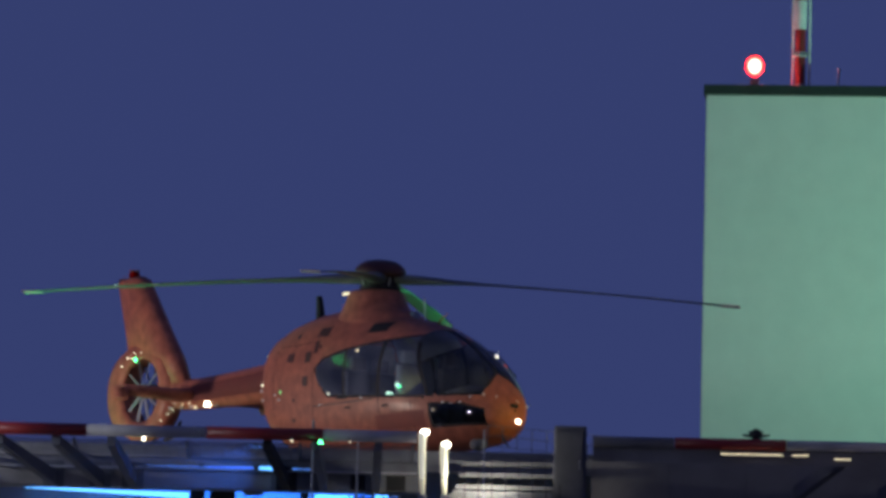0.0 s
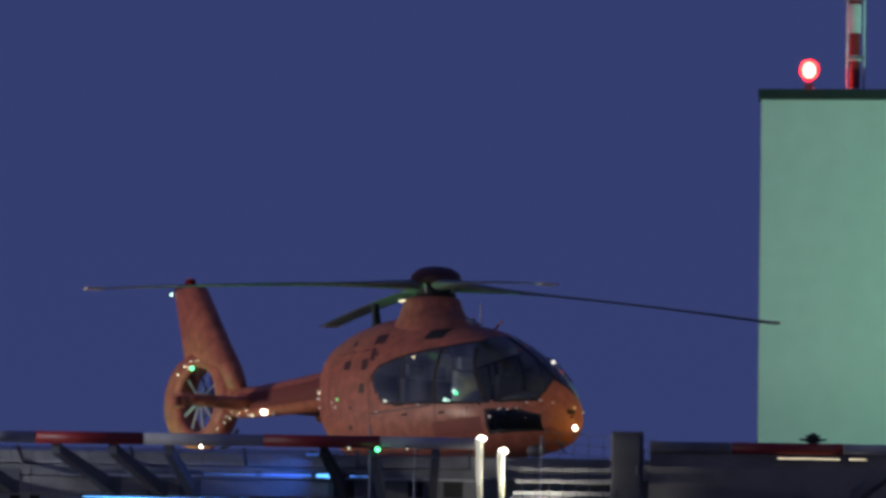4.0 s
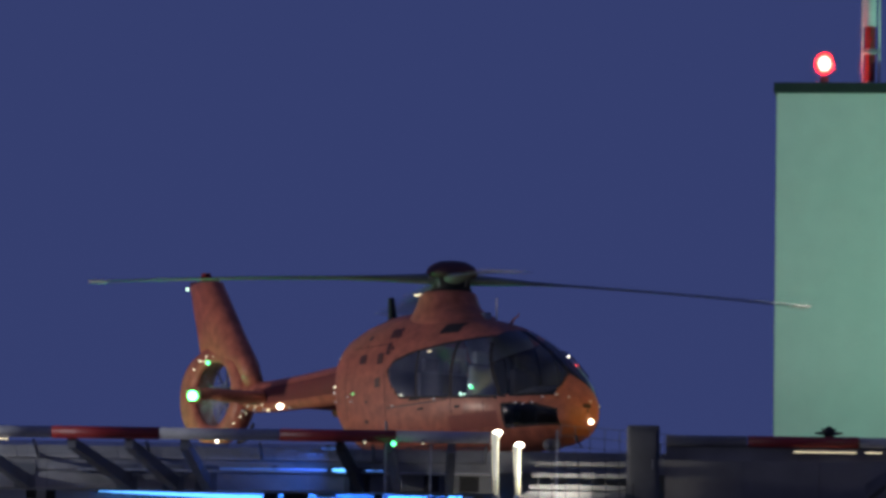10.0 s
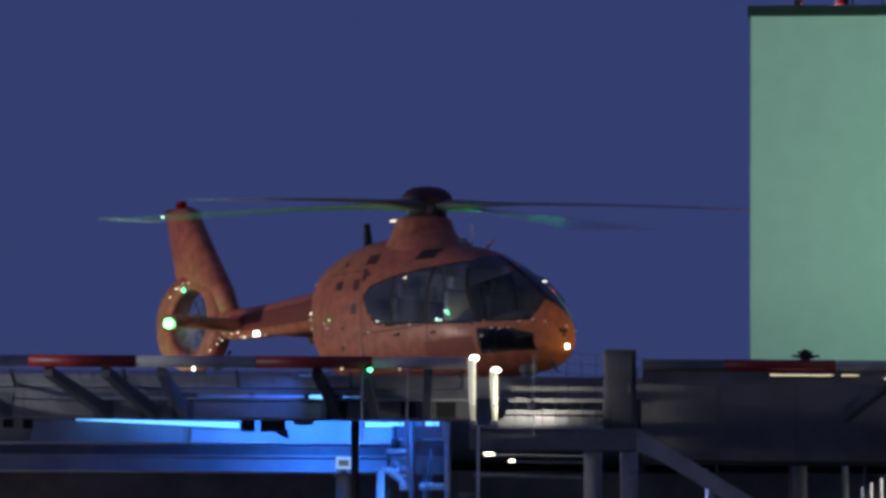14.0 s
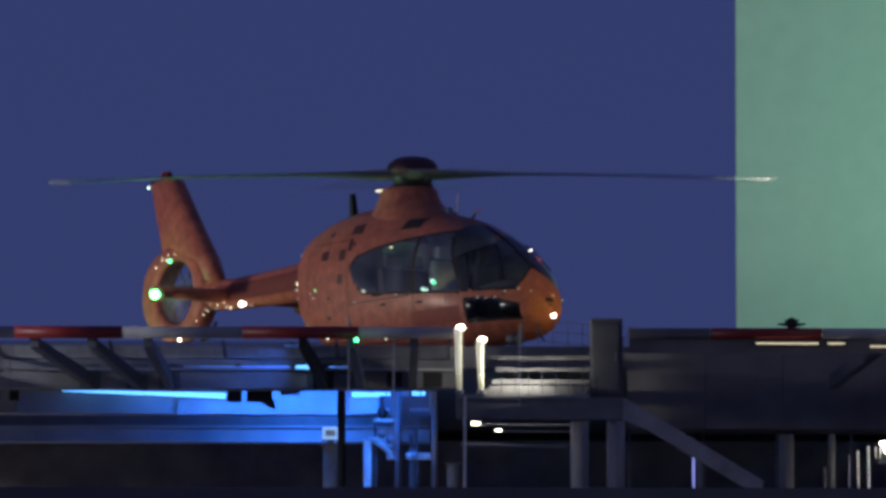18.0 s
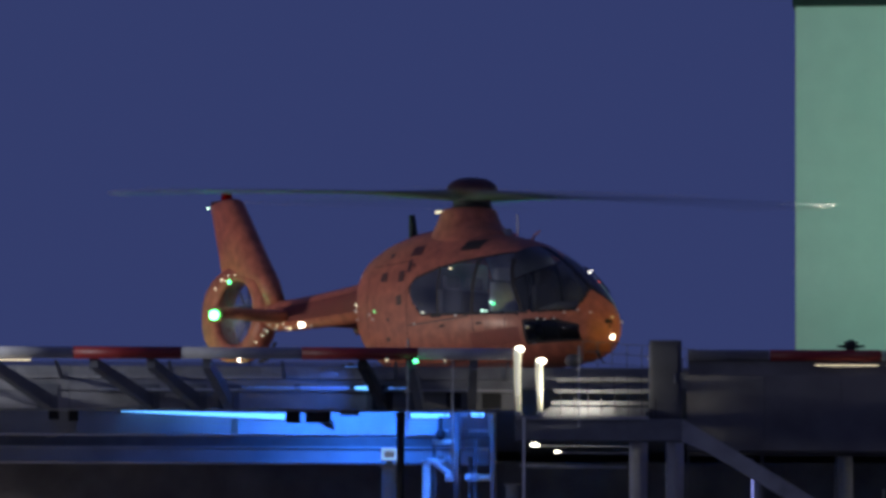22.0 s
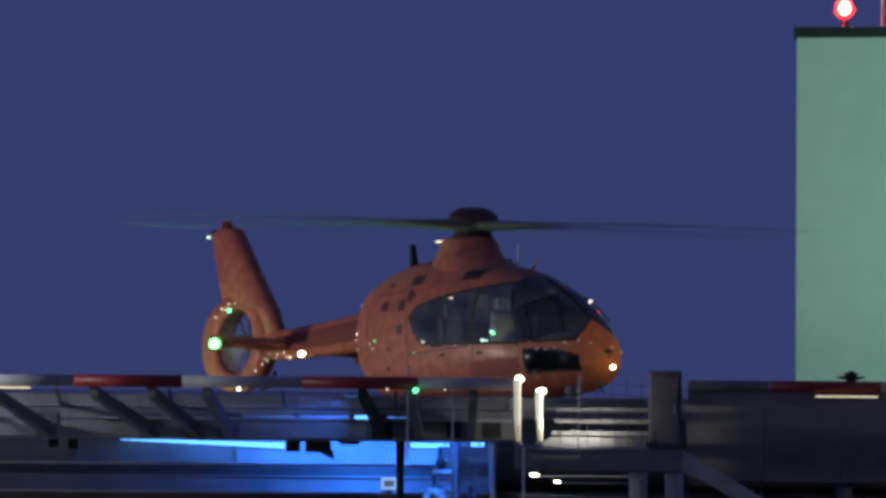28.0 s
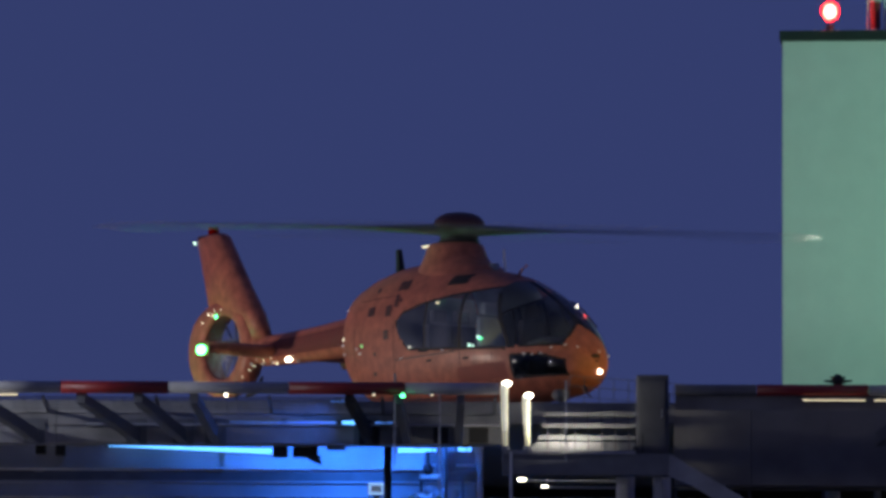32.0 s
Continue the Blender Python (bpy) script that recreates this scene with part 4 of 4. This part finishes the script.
# tail boom
bm = bmesh.new()
rings = []
for x_, zc, rw, rh in ((-1.6, 1.98, 0.46, 0.44), (-1.95, 1.93, 0.34, 0.36), (-2.3, 1.89, 0.27, 0.30), (-2.8, 1.87, 0.24, 0.28), (-3.6, 1.86, 0.21, 0.25), (-4.4, 1.86, 0.18, 0.23), (-4.9, 1.88, 0.16, 0.22), (-5.3, 1.95, 0.12, 0.18)):
    rings.append([bm.verts.new((x_, rw * math.cos(2 * math.pi * k / 32), zc + rh * math.sin(2 * math.pi * k / 32))) for k in range(32)])
for r0, r1 in zip(rings, rings[1:]):
    for k in range(32):
        bm.faces.new((r0[k], r0[(k + 1) % 32], r1[(k + 1) % 32], r1[k]))
bm.faces.new(rings[0]), bm.faces.new(rings[-1])
boom = part("tail_boom", bm, ORANGE, heli, "orange tapering tail boom", True)
bm = bmesh.new()
rows_ = []
for x_, zc, rw, rh in ((-2.05, 1.92, 0.322, 0.345), (-2.3, 1.89, 0.27, 0.30), (-2.8, 1.87, 0.24, 0.28), (-3.6, 1.86, 0.21, 0.25), (-4.4, 1.86, 0.18, 0.23), (-4.75, 1.872, 0.165, 0.223)):
    rows_.append([bm.verts.new((x_, -(rw + 0.004) * math.cos(radians(q)), zc + (rh + 0.004) * math.sin(radians(q)))) for q in (-30, -15, 0, 15, 30)])
for r0, r1 in zip(rows_, rows_[1:]):
    for k in range(4):
        bm.faces.new((r0[k], r0[k + 1], r1[k + 1], r1[k]))
r_ = bmesh.ops.extrude_face_region(bm, geom=bm.faces[:])
bmesh.ops.translate(bm, verts=[e for e in r_["geom"] if isinstance(e, bmesh.types.BMVert)], vec=(0, 0.02, 0))
part("boom_stripe", bm, DULLRED, boom, "dark red band along the boom")

# shrouded tail rotor
FX, FZ, FR = -5.80, 2.0, 0.47
bm = bmesh.new()
loops = []
for rr, hy in ((None, 0.05), (None, 0.13), (0.10, 0.17), (0.02, 0.16), (0.0, 0.12), (0.0, -0.12), (0.02, -0.16), (0.10, -0.17), (None, -0.13), (None, -0.05)):
    lp = []
    for k in range(64):
        a = 2 * math.pi * k / 64
        if rr is None:
            ca, sa = math.cos(a), math.sin(a)
            ra = 0.94 if ca < 0 else 0.77
            rb = 0.72
            e = (abs(ca / ra) ** 2.2 + abs(sa / rb) ** 2.2) ** (-1 / 2.2)
            e -= 0.0 if abs(hy) < 0.1 else 0.05
        else:
            e = FR + rr
        lp.append(bm.verts.new((FX + e * math.cos(a), hy, FZ + e * math.sin(a))))
    loops.append(lp)
loops = loops[5:] + loops[:5]
for l0, l1 in zip(loops, loops[1:]):
    for k in range(64):
        bm.faces.new((l0[k], l0[(k + 1) % 64], l1[(k + 1) % 64], l1[k]))
shroud = part("tail_shroud", bm, ORANGE, heli, "orange shroud round the tail rotor", True)
part("duct_lining", tube([(FX, -0.12, FZ), (FX, 0.12, FZ)], FR, 64, caps=False), ORANGE, shroud, "orange lining of the tail rotor duct", True)
for k in range(10):
    a = 2 * math.pi * k / 10 + 0.3
    part("stator_vane", tube([(FX + 0.12 * math.cos(a), 0.10, FZ + 0.12 * math.sin(a)), (FX + FR * math.cos(a), 0.10, FZ + FR * math.sin(a))], 0.013, 8), BLACK, shroud)
part("gearbox", tube([(FX, 0.02, FZ), (FX, 0.15, FZ)], 0.12, 20), DARKSTEEL, heli)

fan = part("tail_rotor", tube([(0, -0.12, 0), (0, 0.01, 0)], 0.11, 20), DARKSTEEL, heli, "grey ducted tail rotor")
for k in range(10):
    a = 2 * math.pi * k / 10
    bm = bmesh.new()
    u, w = Vector((math.cos(a), 0, math.sin(a))), Vector((-math.sin(a), 0.7, math.cos(a))).normalized()
    q = [0.09 * u - 0.02 * w, 0.09 * u + 0.02 * w, 0.455 * u + 0.022 * w, 0.455 * u - 0.022 * w]
    nrm = u.cross(w) * 0.006
    lo, hi = [bm.verts.new(p + Vector((0, -0.09, 0)) - nrm) for p in q], [bm.verts.new(p + Vector((0, -0.09, 0)) + nrm) for p in q]
    bm.faces.new(lo), bm.faces.new(hi[::-1])
    for i in range(4):
        bm.faces.new((lo[i], lo[(i + 1) % 4], hi[(i + 1) % 4], hi[i]))
    part("fan_blade", bm, BLUEPANEL, fan, "pale grey fan blade")


def aerofoil(rows, mat, name, label, n=14):
    """Lofted fin: rows of (leading edge, trailing edge, thickness); thickness is along y, or z when the rows differ in y."""
    bm = bmesh.new()
    rings = []
    flat = abs(rows[0][0][1] - rows[-1][0][1]) > 0.2
    for le, te, th in rows:
        le, te = Vector(le), Vector(te)
        ring = []
        for k in range(2 * n):
            u = k / n if k <= n else 2 - k / n
            s = 0.5 - 0.5 * math.cos(math.pi * u)
            hgt = th * (0.60 * math.sqrt(1 - (1 - min(s / 0.30, 1)) ** 2.2) * (1 - max(0, (s - 0.30) / 0.70) ** 1.6) + 0.02) * (1 if k <= n else -1)
            ring.append(bm.verts.new(le + (te - le) * s + (Vector((0, 0, hgt)) if flat else Vector((0, hgt, 0)))))
        rings.append(ring)
    for r0, r1 in zip(rings, rings[1:]):
        for k in range(2 * n):
            bm.faces.new((r0[k], r0[(k + 1) % (2 * n)], r1[(k + 1) % (2 * n)], r1[k]))
    bm.faces.new(rings[0][::-1]), bm.faces.new(rings[-1])
    bmesh.ops.remove_doubles(bm, verts=bm.verts, dist=0.0005)
    return part(name, bm, mat, heli, label, True)


fin = aerofoil((((-4.75, 0, 2.05), (-5.40, 0, 2.05), 0.20), ((-4.98, 0, 2.44), (-5.62, 0, 2.44), 0.26), ((-5.05, 0, 2.54), (-6.34, 0, 2.54), 0.31), ((-5.30, 0, 2.85), (-6.42, 0, 2.85), 0.30), ((-5.90, 0, 3.66), (-6.66, 0, 3.64), 0.26), ((-5.96, 0, 3.70), (-6.66, 0, 3.68), 0.17)), ORANGE, "tail_fin", "orange swept vertical fin")
for side in (-1, 1):
    aerofoil((((-4.36, side * 0.12, 1.84), (-4.92, side * 0.12, 1.80), 0.15), ((-4.42, side * 1.27, 1.84), (-4.86, side * 1.27, 1.80), 0.11)), ORANGE, "stabiliser", "orange horizontal stabiliser")
    aerofoil((((-4.40, side * 1.29, 1.68), (-4.76, side * 1.29, 1.68), 0.04), ((-4.40, side * 1.29, 1.80), (-4.86, side * 1.29, 1.80), 0.05), ((-4.46, side * 1.27, 1.90), (-4.84, side * 1.27, 1.90), 0.03)), ORANGE, "end_plate", "orange end plate")
part("tail_skid", tube([(-4.95, 0, 1.50), (-5.15, 0, 1.28), (-5.35, 0, 1.26)], 0.025), BLACK, heli)
part("fin_tip", box(-6.60, -6.02, -0.05, 0.05, 3.66, 3.72, 0.015), DARK_RED, fin)

# aerials and roof fittings
part("blade_aerial", tube([(-1.44, 0, 2.60), (-1.46, 0, 2.80), (-1.49, 0, 3.02)], 0.075, 10, r_end=0.045), BLACK, heli, "black blade aerial")
part("rod_aerial", tube([(1.12, 0, 2.40), (1.10, 0, 2.78)], 0.014, 6), WHITE, heli)
part("roof_fitting", box(0.80, 0.92, -0.05, 0.05, 2.48, 2.60, 0.02), STEEL, heli)
part("wire_cutter", tube([(1.42, 0, 2.34), (1.52, 0, 2.44), (1.66, 0, 2.50)], 0.022, 8, r_end=0.008), ORANGE, heli)
part("wire_cutter", tube([(3.0, 0, 0.72), (3.12, 0, 0.56), (3.2, 0, 0.50)], 0.022, 8, r_end=0.008), BLACK, heli)
part("whip_aerial", tube([(-5.55, 0, 1.35), (-5.70, -0.05, 1.05)], 0.01, 6), BLACK, heli)
for sy in (-0.25, 0.25):
    part("wiper", tube([(2.98, sy, 1.52), (2.72, sy * 0.7, 1.79), (2.55, sy * 0.5, 1.91)], 0.012, 6), BLACK, heli)
part("search_light", ball(2.75, -0.20, 0.56, 0.13, 0.12, 0.10), DARKSTEEL, heli, "dark search light under the nose", True)
part("landing_light", ball(*(skin(3.26, radians(294)) + Vector((0.01, 0.0, -0.01))), 0.032, 0.032, 0.032), G_WHITE, heli, "small glowing white nose light", True)
part("roof_bead", ball(*skin(2.28, radians(54), 0.012), 0.020, 0.020, 0.020), G_WHITE, heli, "small glowing white bead above the windscreen", True)
part("red_bead", ball(*skin(2.44, radians(45), 0.012), 0.018, 0.018, 0.018), G_DOT, heli, "small glowing red bead", True)
part("duct_glint", ball(-5.93, -0.16, FZ + 0.47, 0.03, 0.02, 0.03), G_GREEN, shroud, "small green bead standing in for a reflection in the duct", True)
part("tail_light", ball(-6.74, 0, 3.64, 0.02, 0.02, 0.02), G_PALE, fin, "small white tail light", True)
part("fairing_glint", box(-0.44, -0.30, -0.335, -0.28, 2.925, 2.95, 0.01), G_STRIP, heli, "pale glowing strip standing in for a highlight on the fairing")
for x_, a_, s_ in ((3.26, 66, 1), (3.14, 10, 1), (3.18, 140, 0.8), (2.31, 192, 1.2), (2.49, 183, 0.9), (2.62, 182, 0.7), (2.76, 180, 0.7), (2.90, 171, 0.8), (3.05, 155, 0.9), (-1.94, 184, 1.3), (-1.88, 190, 1.0), (-1.47, 184, 0.9), (-1.38, 187, 1.0), (-1.96, 152, 0.9), (-0.3, 191, 0.8), (0.72, 187, 0.8)):
    p_ = skin(x_, radians(a_), 0.004)
    part("latch", box(p_.x - 0.018 * s_, p_.x + 0.018 * s_, p_.y - 0.016 * s_, p_.y + 0.016 * s_, p_.z - 0.012 * s_, p_.z + 0.012 * s_, 0.005), GLINTMETAL, fuselage, "bright stud standing in for a glint")
part("boom_glint", ball(-4.08, -0.13, 1.675, 0.075, 0.03, 0.04), G_WHITE, boom, "bright white glow for a highlight under the tail boom", True)
for x_, y_, z_ in ((-2.30, -0.290, 1.78), (-2.20, -0.315, 1.72), (-2.33, -0.285, 1.89), (-2.12, -0.34, 1.70)):
    part("rim_bead", ball(x_, y_, z_, 0.014, 0.012, 0.014, u=8, v=6), G_CREAM, boom, "tiny glowing bead for a glint at the boom root")
part("boom_glint", ball(-2.42, -0.285, 1.80, 0.034, 0.034, 0.034), G_CREAM, boom, "small cream glow for a glint under the tail boom", True)
part("boom_glint", ball(-4.40, -0.12, 1.65, 0.022, 0.022, 0.022), G_STRIP, boom, "small pale glow for a glint under the tail boom", True)
part("boom_glint", ball(*side_skin(-1.33, 1.575, -1), 0.026, 0.026, 0.026), G_FAINT, boom, "small faint green glint", True)
part("boom_glint", ball(-5.45, -0.13, 1.50, 0.022, 0.022, 0.022), G_FAINT, boom, "small faint green glint under the tail", True)
for x_, z_, s_ in ((-6.12, 2.51, 1.0), (-6.02, 2.49, 0.8), (-5.95, 2.56, 0.8), (-5.78, 2.56, 0.7), (-6.28, 2.40, 0.8)):
    part("rim_bead", ball(x_, -0.165, z_, 0.016 * s_, 0.012, 0.016 * s_, u=8, v=6), G_CREAM, shroud, "tiny glowing bead for a glint on the duct rim")
for x_, z_ in ((-4.48, 1.72), (-4.65, 1.71), (-4.90, 1.645), (-5.03, 1.60), (-5.21, 1.52), (-5.33, 1.43), (-5.46, 1.35)):
    part("rim_bead", ball(x_, -0.175, z_, 0.011, 0.010, 0.011, u=8, v=6), G_CREAM, shroud, "tiny glowing bead for a glint under the tail")
for x_, y_, z_, s_ in ((-2.38, -0.25, 1.66, 1.1), (-2.23, -0.26, 1.64, 0.9), (-2.14, -0.25, 1.60, 1.0), (-2.05, -0.31, 1.66, 0.9), (-2.36, -0.27, 2.02, 0.8), (-1.93, -0.46, 2.22, 1.3), (-4.91, -0.13, 1.75, 0.8), (-4.73, -0.14, 1.67, 0.9), (-4.47, -0.14, 1.66, 1.0), (-3.85, -0.12, 1.63, 0.9), (-5.05, -0.12, 1.69, 0.9)):
    part("fastener", box(x_ - 0.02 * s_, x_ + 0.02 * s_, y_ - 0.015, y_ + 0.015, z_ - 0.015 * s_, z_ + 0.015 * s_, 0.006), GLINTMETAL, boom, "bright tab standing in for a glint")
part("roof_bead", ball(0.82, 0, 2.575, 0.022, 0.022, 0.022), G_CREAM, heli, "small glowing pale bead on the roof", True)
part("window_lamp", ball(*side_skin(0.52, 2.02, -1, 0.004), 0.04, 0.012, 0.012), G_STRIP, heli, "tiny pale glowing strip over the window", True)
part("fin_lamp", ball(-6.32, -0.07, 3.29, 0.03, 0.02, 0.03), G_DULL, fin, "small dull yellow glow for a glint on the fin", True)
part("nose_vent", box(3.22, 3.31, -0.06, 0.06, 1.04, 1.10, 0.01), BLACK, heli)

# skids
for sy in (-1.0, 1.0):
    part("skid", tube([(2.3, sy, 0.28), (2.1, sy, 0.10), (1.9, sy, 0.05), (-1.3, sy, 0.05), (-1.4, sy, 0.06)], 0.05, 12), DARKSTEEL, heli, "dark landing skid", True)
for sx in (1.4, -0.8):
    part("cross_tube", tube([(sx, -1.0, 0.06), (sx, -0.85, 0.35), (sx, -0.5, 0.52), (sx, 0.5, 0.52), (sx, 0.85, 0.35), (sx, 1.0, 0.06)], 0.045, 12), DARKSTEEL, heli, "", True)
step = part("boarding_step", box(0.2, 1.1, -1.02, -0.84, 0.40, 0.43, 0.01), DARKSTEEL, heli)
for sx in (0.3, 1.0):
    part("step_strut", tube([(sx, -0.9, 0.4), (sx, -0.7, 0.62)], 0.015, 8), DARKSTEEL, step)

# lights of the helicopter, each switched by an added turning drum, dark on one side
part("beacon_base", tube([(-6.25, 0, 3.69), (-6.25, 0, 3.72)], 0.07, 16), DARKSTEEL, heli)
part("beacon_lens", ball(-6.25, 0, 3.755, 0.083, 0.083, 0.080), BEACONLENS, heli, "red beacon glass", True).visible_shadow = False


def drum(r, h, gap, n=28):
    """A dark drum, open over the given half angle at its front (+x), closed above and below."""
    bm = bmesh.new()
    a0 = radians(gap)
    ang = [a0 + (2 * math.pi - 2 * a0) * k / n for k in range(n + 1)]
    lo = [bm.verts.new((r * math.cos(a), r * math.sin(a), -h)) for a in ang]
    hi = [bm.verts.new((r * math.cos(a), r * math.sin(a), h)) for a in ang]
    for k in range(n):
        bm.faces.new((lo[k], lo[k + 1], hi[k + 1], hi[k]))
    bm.faces.new(lo[::-1]), bm.faces.new(hi)
    return bm


beacon = part("beacon_drum", drum(0.072, 0.069, 64), DULLRED, heli, "added turning drum that hides the beacon lamp between flashes")
part("bulb", ball(0.0, 0, 0, 0.064, 0.064, 0.065), G_BEACON, beacon, "glowing red lamp")
nav = part("navigation_light", drum(0.078, 0.072, 75), ORANGE, heli, "green navigation light at the end plate")
part("bulb", ball(0.022, 0, 0, 0.066, 0.066, 0.068), G_NAV, nav, "glowing green lamp")

# main rotor
rotor = part("main_rotor", tube([(0, 0, -0.13), (0, 0, 0.03)], 0.27, 24), BLACK, heli, "black rotor head with dark red cap")
bm = bmesh.new()
rings = []
for r_, z_ in ((0.35, 0.02), (0.368, 0.07), (0.35, 0.14), (0.29, 0.20), (0.20, 0.245), (0.08, 0.262)):
    rings.append([bm.verts.new((r_ * math.cos(2 * math.pi * k / 36), r_ * math.sin(2 * math.pi * k / 36), z_)) for k in range(36)])
for r0, r1 in zip(rings, rings[1:]):
    for k in range(36):
        bm.faces.new((r0[k], r0[(k + 1) % 36], r1[(k + 1) % 36], r1[k]))
bm.faces.new(rings[0][::-1]), bm.faces.new(rings[-1])
part("rotor_cap", bm, DARK_RED, rotor, "dark red rotor cap", True)
part("swash_plate", tube([(0, 0, -0.23), (0, 0, -0.135)], 0.25, 24, r_end=0.30), BLACK, rotor)
for k in range(4):
    a = radians(90 * k + 40)
    part("pitch_link", tube([(0.22 * math.cos(a), 0.22 * math.sin(a), -0.2), (0.3 * math.cos(a), 0.3 * math.sin(a), 0.0)], 0.018, 8), STEEL, rotor)
blades = []
for k in range(4):
    bm = bmesh.new()
    rings = []
    for i in range(31):
        r_ = 0.14 + (5.14 - 0.14) * i / 30
        ch = interp(r_, (0.14, 0.5, 0.9, 1.25, 4.9, 5.14), (0.30, 0.26, 0.26, 0.29, 0.29, 0.20))
        th = interp(r_, (0.14, 0.6, 1.1, 1.6, 5.14), (0.17, 0.13, 0.07, 0.036, 0.02))
        drop = -0.15 * (r_ / 5.1) ** 2
        tw = radians(interp(r_, (0.14, 1.2, 5.14), (0, 7, -1)))
        ring = []
        for j in range(16):
            a = 2 * math.pi * j / 16
            yy, zz = ch / 2 * math.cos(a), th / 2 * math.sin(a)
            ring.append(bm.verts.new((r_, yy * math.cos(tw) - zz * math.sin(tw), drop + yy * math.sin(tw) + zz * math.cos(tw))))
        rings.append(ring)
    for r0, r1 in zip(rings, rings[1:]):
        for j in range(16):
            bm.faces.new((r0[j], r0[(j + 1) % 16], r1[(j + 1) % 16], r1[j]))
    bm.faces.new(rings[0]), bm.faces.new(rings[-1])
    b = part("rotor_blade", bm, BLADE, rotor, "long grey rotor blade", True)
    part("blade_tip", box(4.90, 5.16, -0.12, 0.12, -0.160, -0.126, 0.010), TIP, b, "pale blade tip")
    blades.append((k, b))

# ---- motion ----
# turn of the main rotor in degrees, time by time
TURN_T = (0, 2.2, 3, 3.8, 4.5, 5, 5.5, 6, 6.5, 7, 7.5, 8, 8.4, 8.6, 9, 9.2, 9.4, 9.6, 10, 10.36, 10.68, 11, 11.3, 11.59, 11.85, 12.1,
          12.34, 12.57, 12.79, 13, 13.2, 13.39, 13.56, 13.73, 13.9, 14.07, 15.2, 16.4, 17.5, 18, 18.5, 19, 20, 21, 22.2, 23, 24, 25,
          26.5, 28, 29, 30, 31, 32)
TURN_A = (79, 79, 86, 102, 124, 143, 167, 196, 231, 271, 323, 382, 434, 464, 529, 564, 603, 642, 728, 815, 905, 995, 1085, 1175, 1265,
          1355, 1445, 1535, 1625, 1715, 1805, 1895, 1985, 2075, 2165, 2255, 2919, 3756, 4685, 5135, 5675, 6215, 7430, 8890, 10895,
          12380, 14315, 16295, 19391, 22640, 24825, 27050, 29300, 31595)


def motions():
    times = [0.0] + [i / 30 for i in range(60, 961)]
    start = smooth_curve(TURN_T, TURN_A)
    angle = {t: start(t) for t in times}
    # the disc leans towards the eye, by angles fitted to the camera's view
    tip = smooth_curve((0, 8, 12, 17, 32), (3.0, 3.0, 3.9, 5.4, 5.7))
    side = smooth_curve((0, 12.8, 13.5, 16.6, 17.0, 17.4, 18.3, 19.5, 22, 32), (0.7, 0.7, 0.3, -0.3, 0.9, -0.3, -0.5, 0.2, 0.7, 0.7))
    lean = {t: pose(0, 0, 0, 0, 0, -HEAD) @ pose(0, 0, 0, tip(t)) @ pose(0, 0, 0, 0, side(t)) for t in times}
    hub = pose(0, 0, 3.15)
    walk(rotor, [(t, hub @ lean[t] @ pose(0, 0, 0, 0, 0, angle[t])) for t in times])
    flap = smooth_curve((0, 3, 6, 9, 13, 18, 24, 32), (-1.7, -1.7, -1.5, -0.9, -0.1, 0.7, 1.2, 1.4))
    for k, b in blades:
        walk(b, [(t, pose(0, 0, 0, 0, 0, 90 * k) @ pose(0, 0, 0, 0, -flap(t), 0)) for t in (0, 3, 4.5, 6, 7.5, 9, 11, 13, 15.5, 18, 21, 24, 28, 32)])
    spin = smooth_curve((0, 1.8, 4, 7, 10, 32), (0, 0, 80, 900, 4200, 4200 + 22 * 30 * 75))
    walk(fan, [(t, pose(FX, 0, FZ) @ pose(0, 0, 0, 0, spin(t), 0)) for t in times])
    # the beacon drum swings its opening round for a quarter of a second every 1.4125 s
    rows = [(0.0, 105)]
    for n in range(23):
        mid = round((0.27 + 1.4125 * n) * 30)
        rows += [((mid + d) / 30, a) for d, a in ((-6, 105), (-5, 60), (-4, -5), (-3, -90), (2, -90), (3, -5), (4, 60), (5, 105))]
    rows = [r for r in rows if r[0] <= 32.0] + [(32.0, 105)]
    walk(beacon, [(t, pose(-6.25, 0, 3.755) @ pose(0, 0, 0, 0, 0, a - HEAD)) for t, a in rows])
    out = -90 - HEAD
    # an added drum turns to uncover the navigation light at 9.3 s
    on = smooth_curve((0, 9.2, 9.4, 32), (180, 180, 0, 0))
    walk(nav, [(t, pose(-4.52, -1.36, 1.77) @ pose(0, 0, 0, 0, 0, out + on(t))) for t in (0, 9.2, 9.25, 9.3, 9.35, 9.4, 20, 32)])


motions()
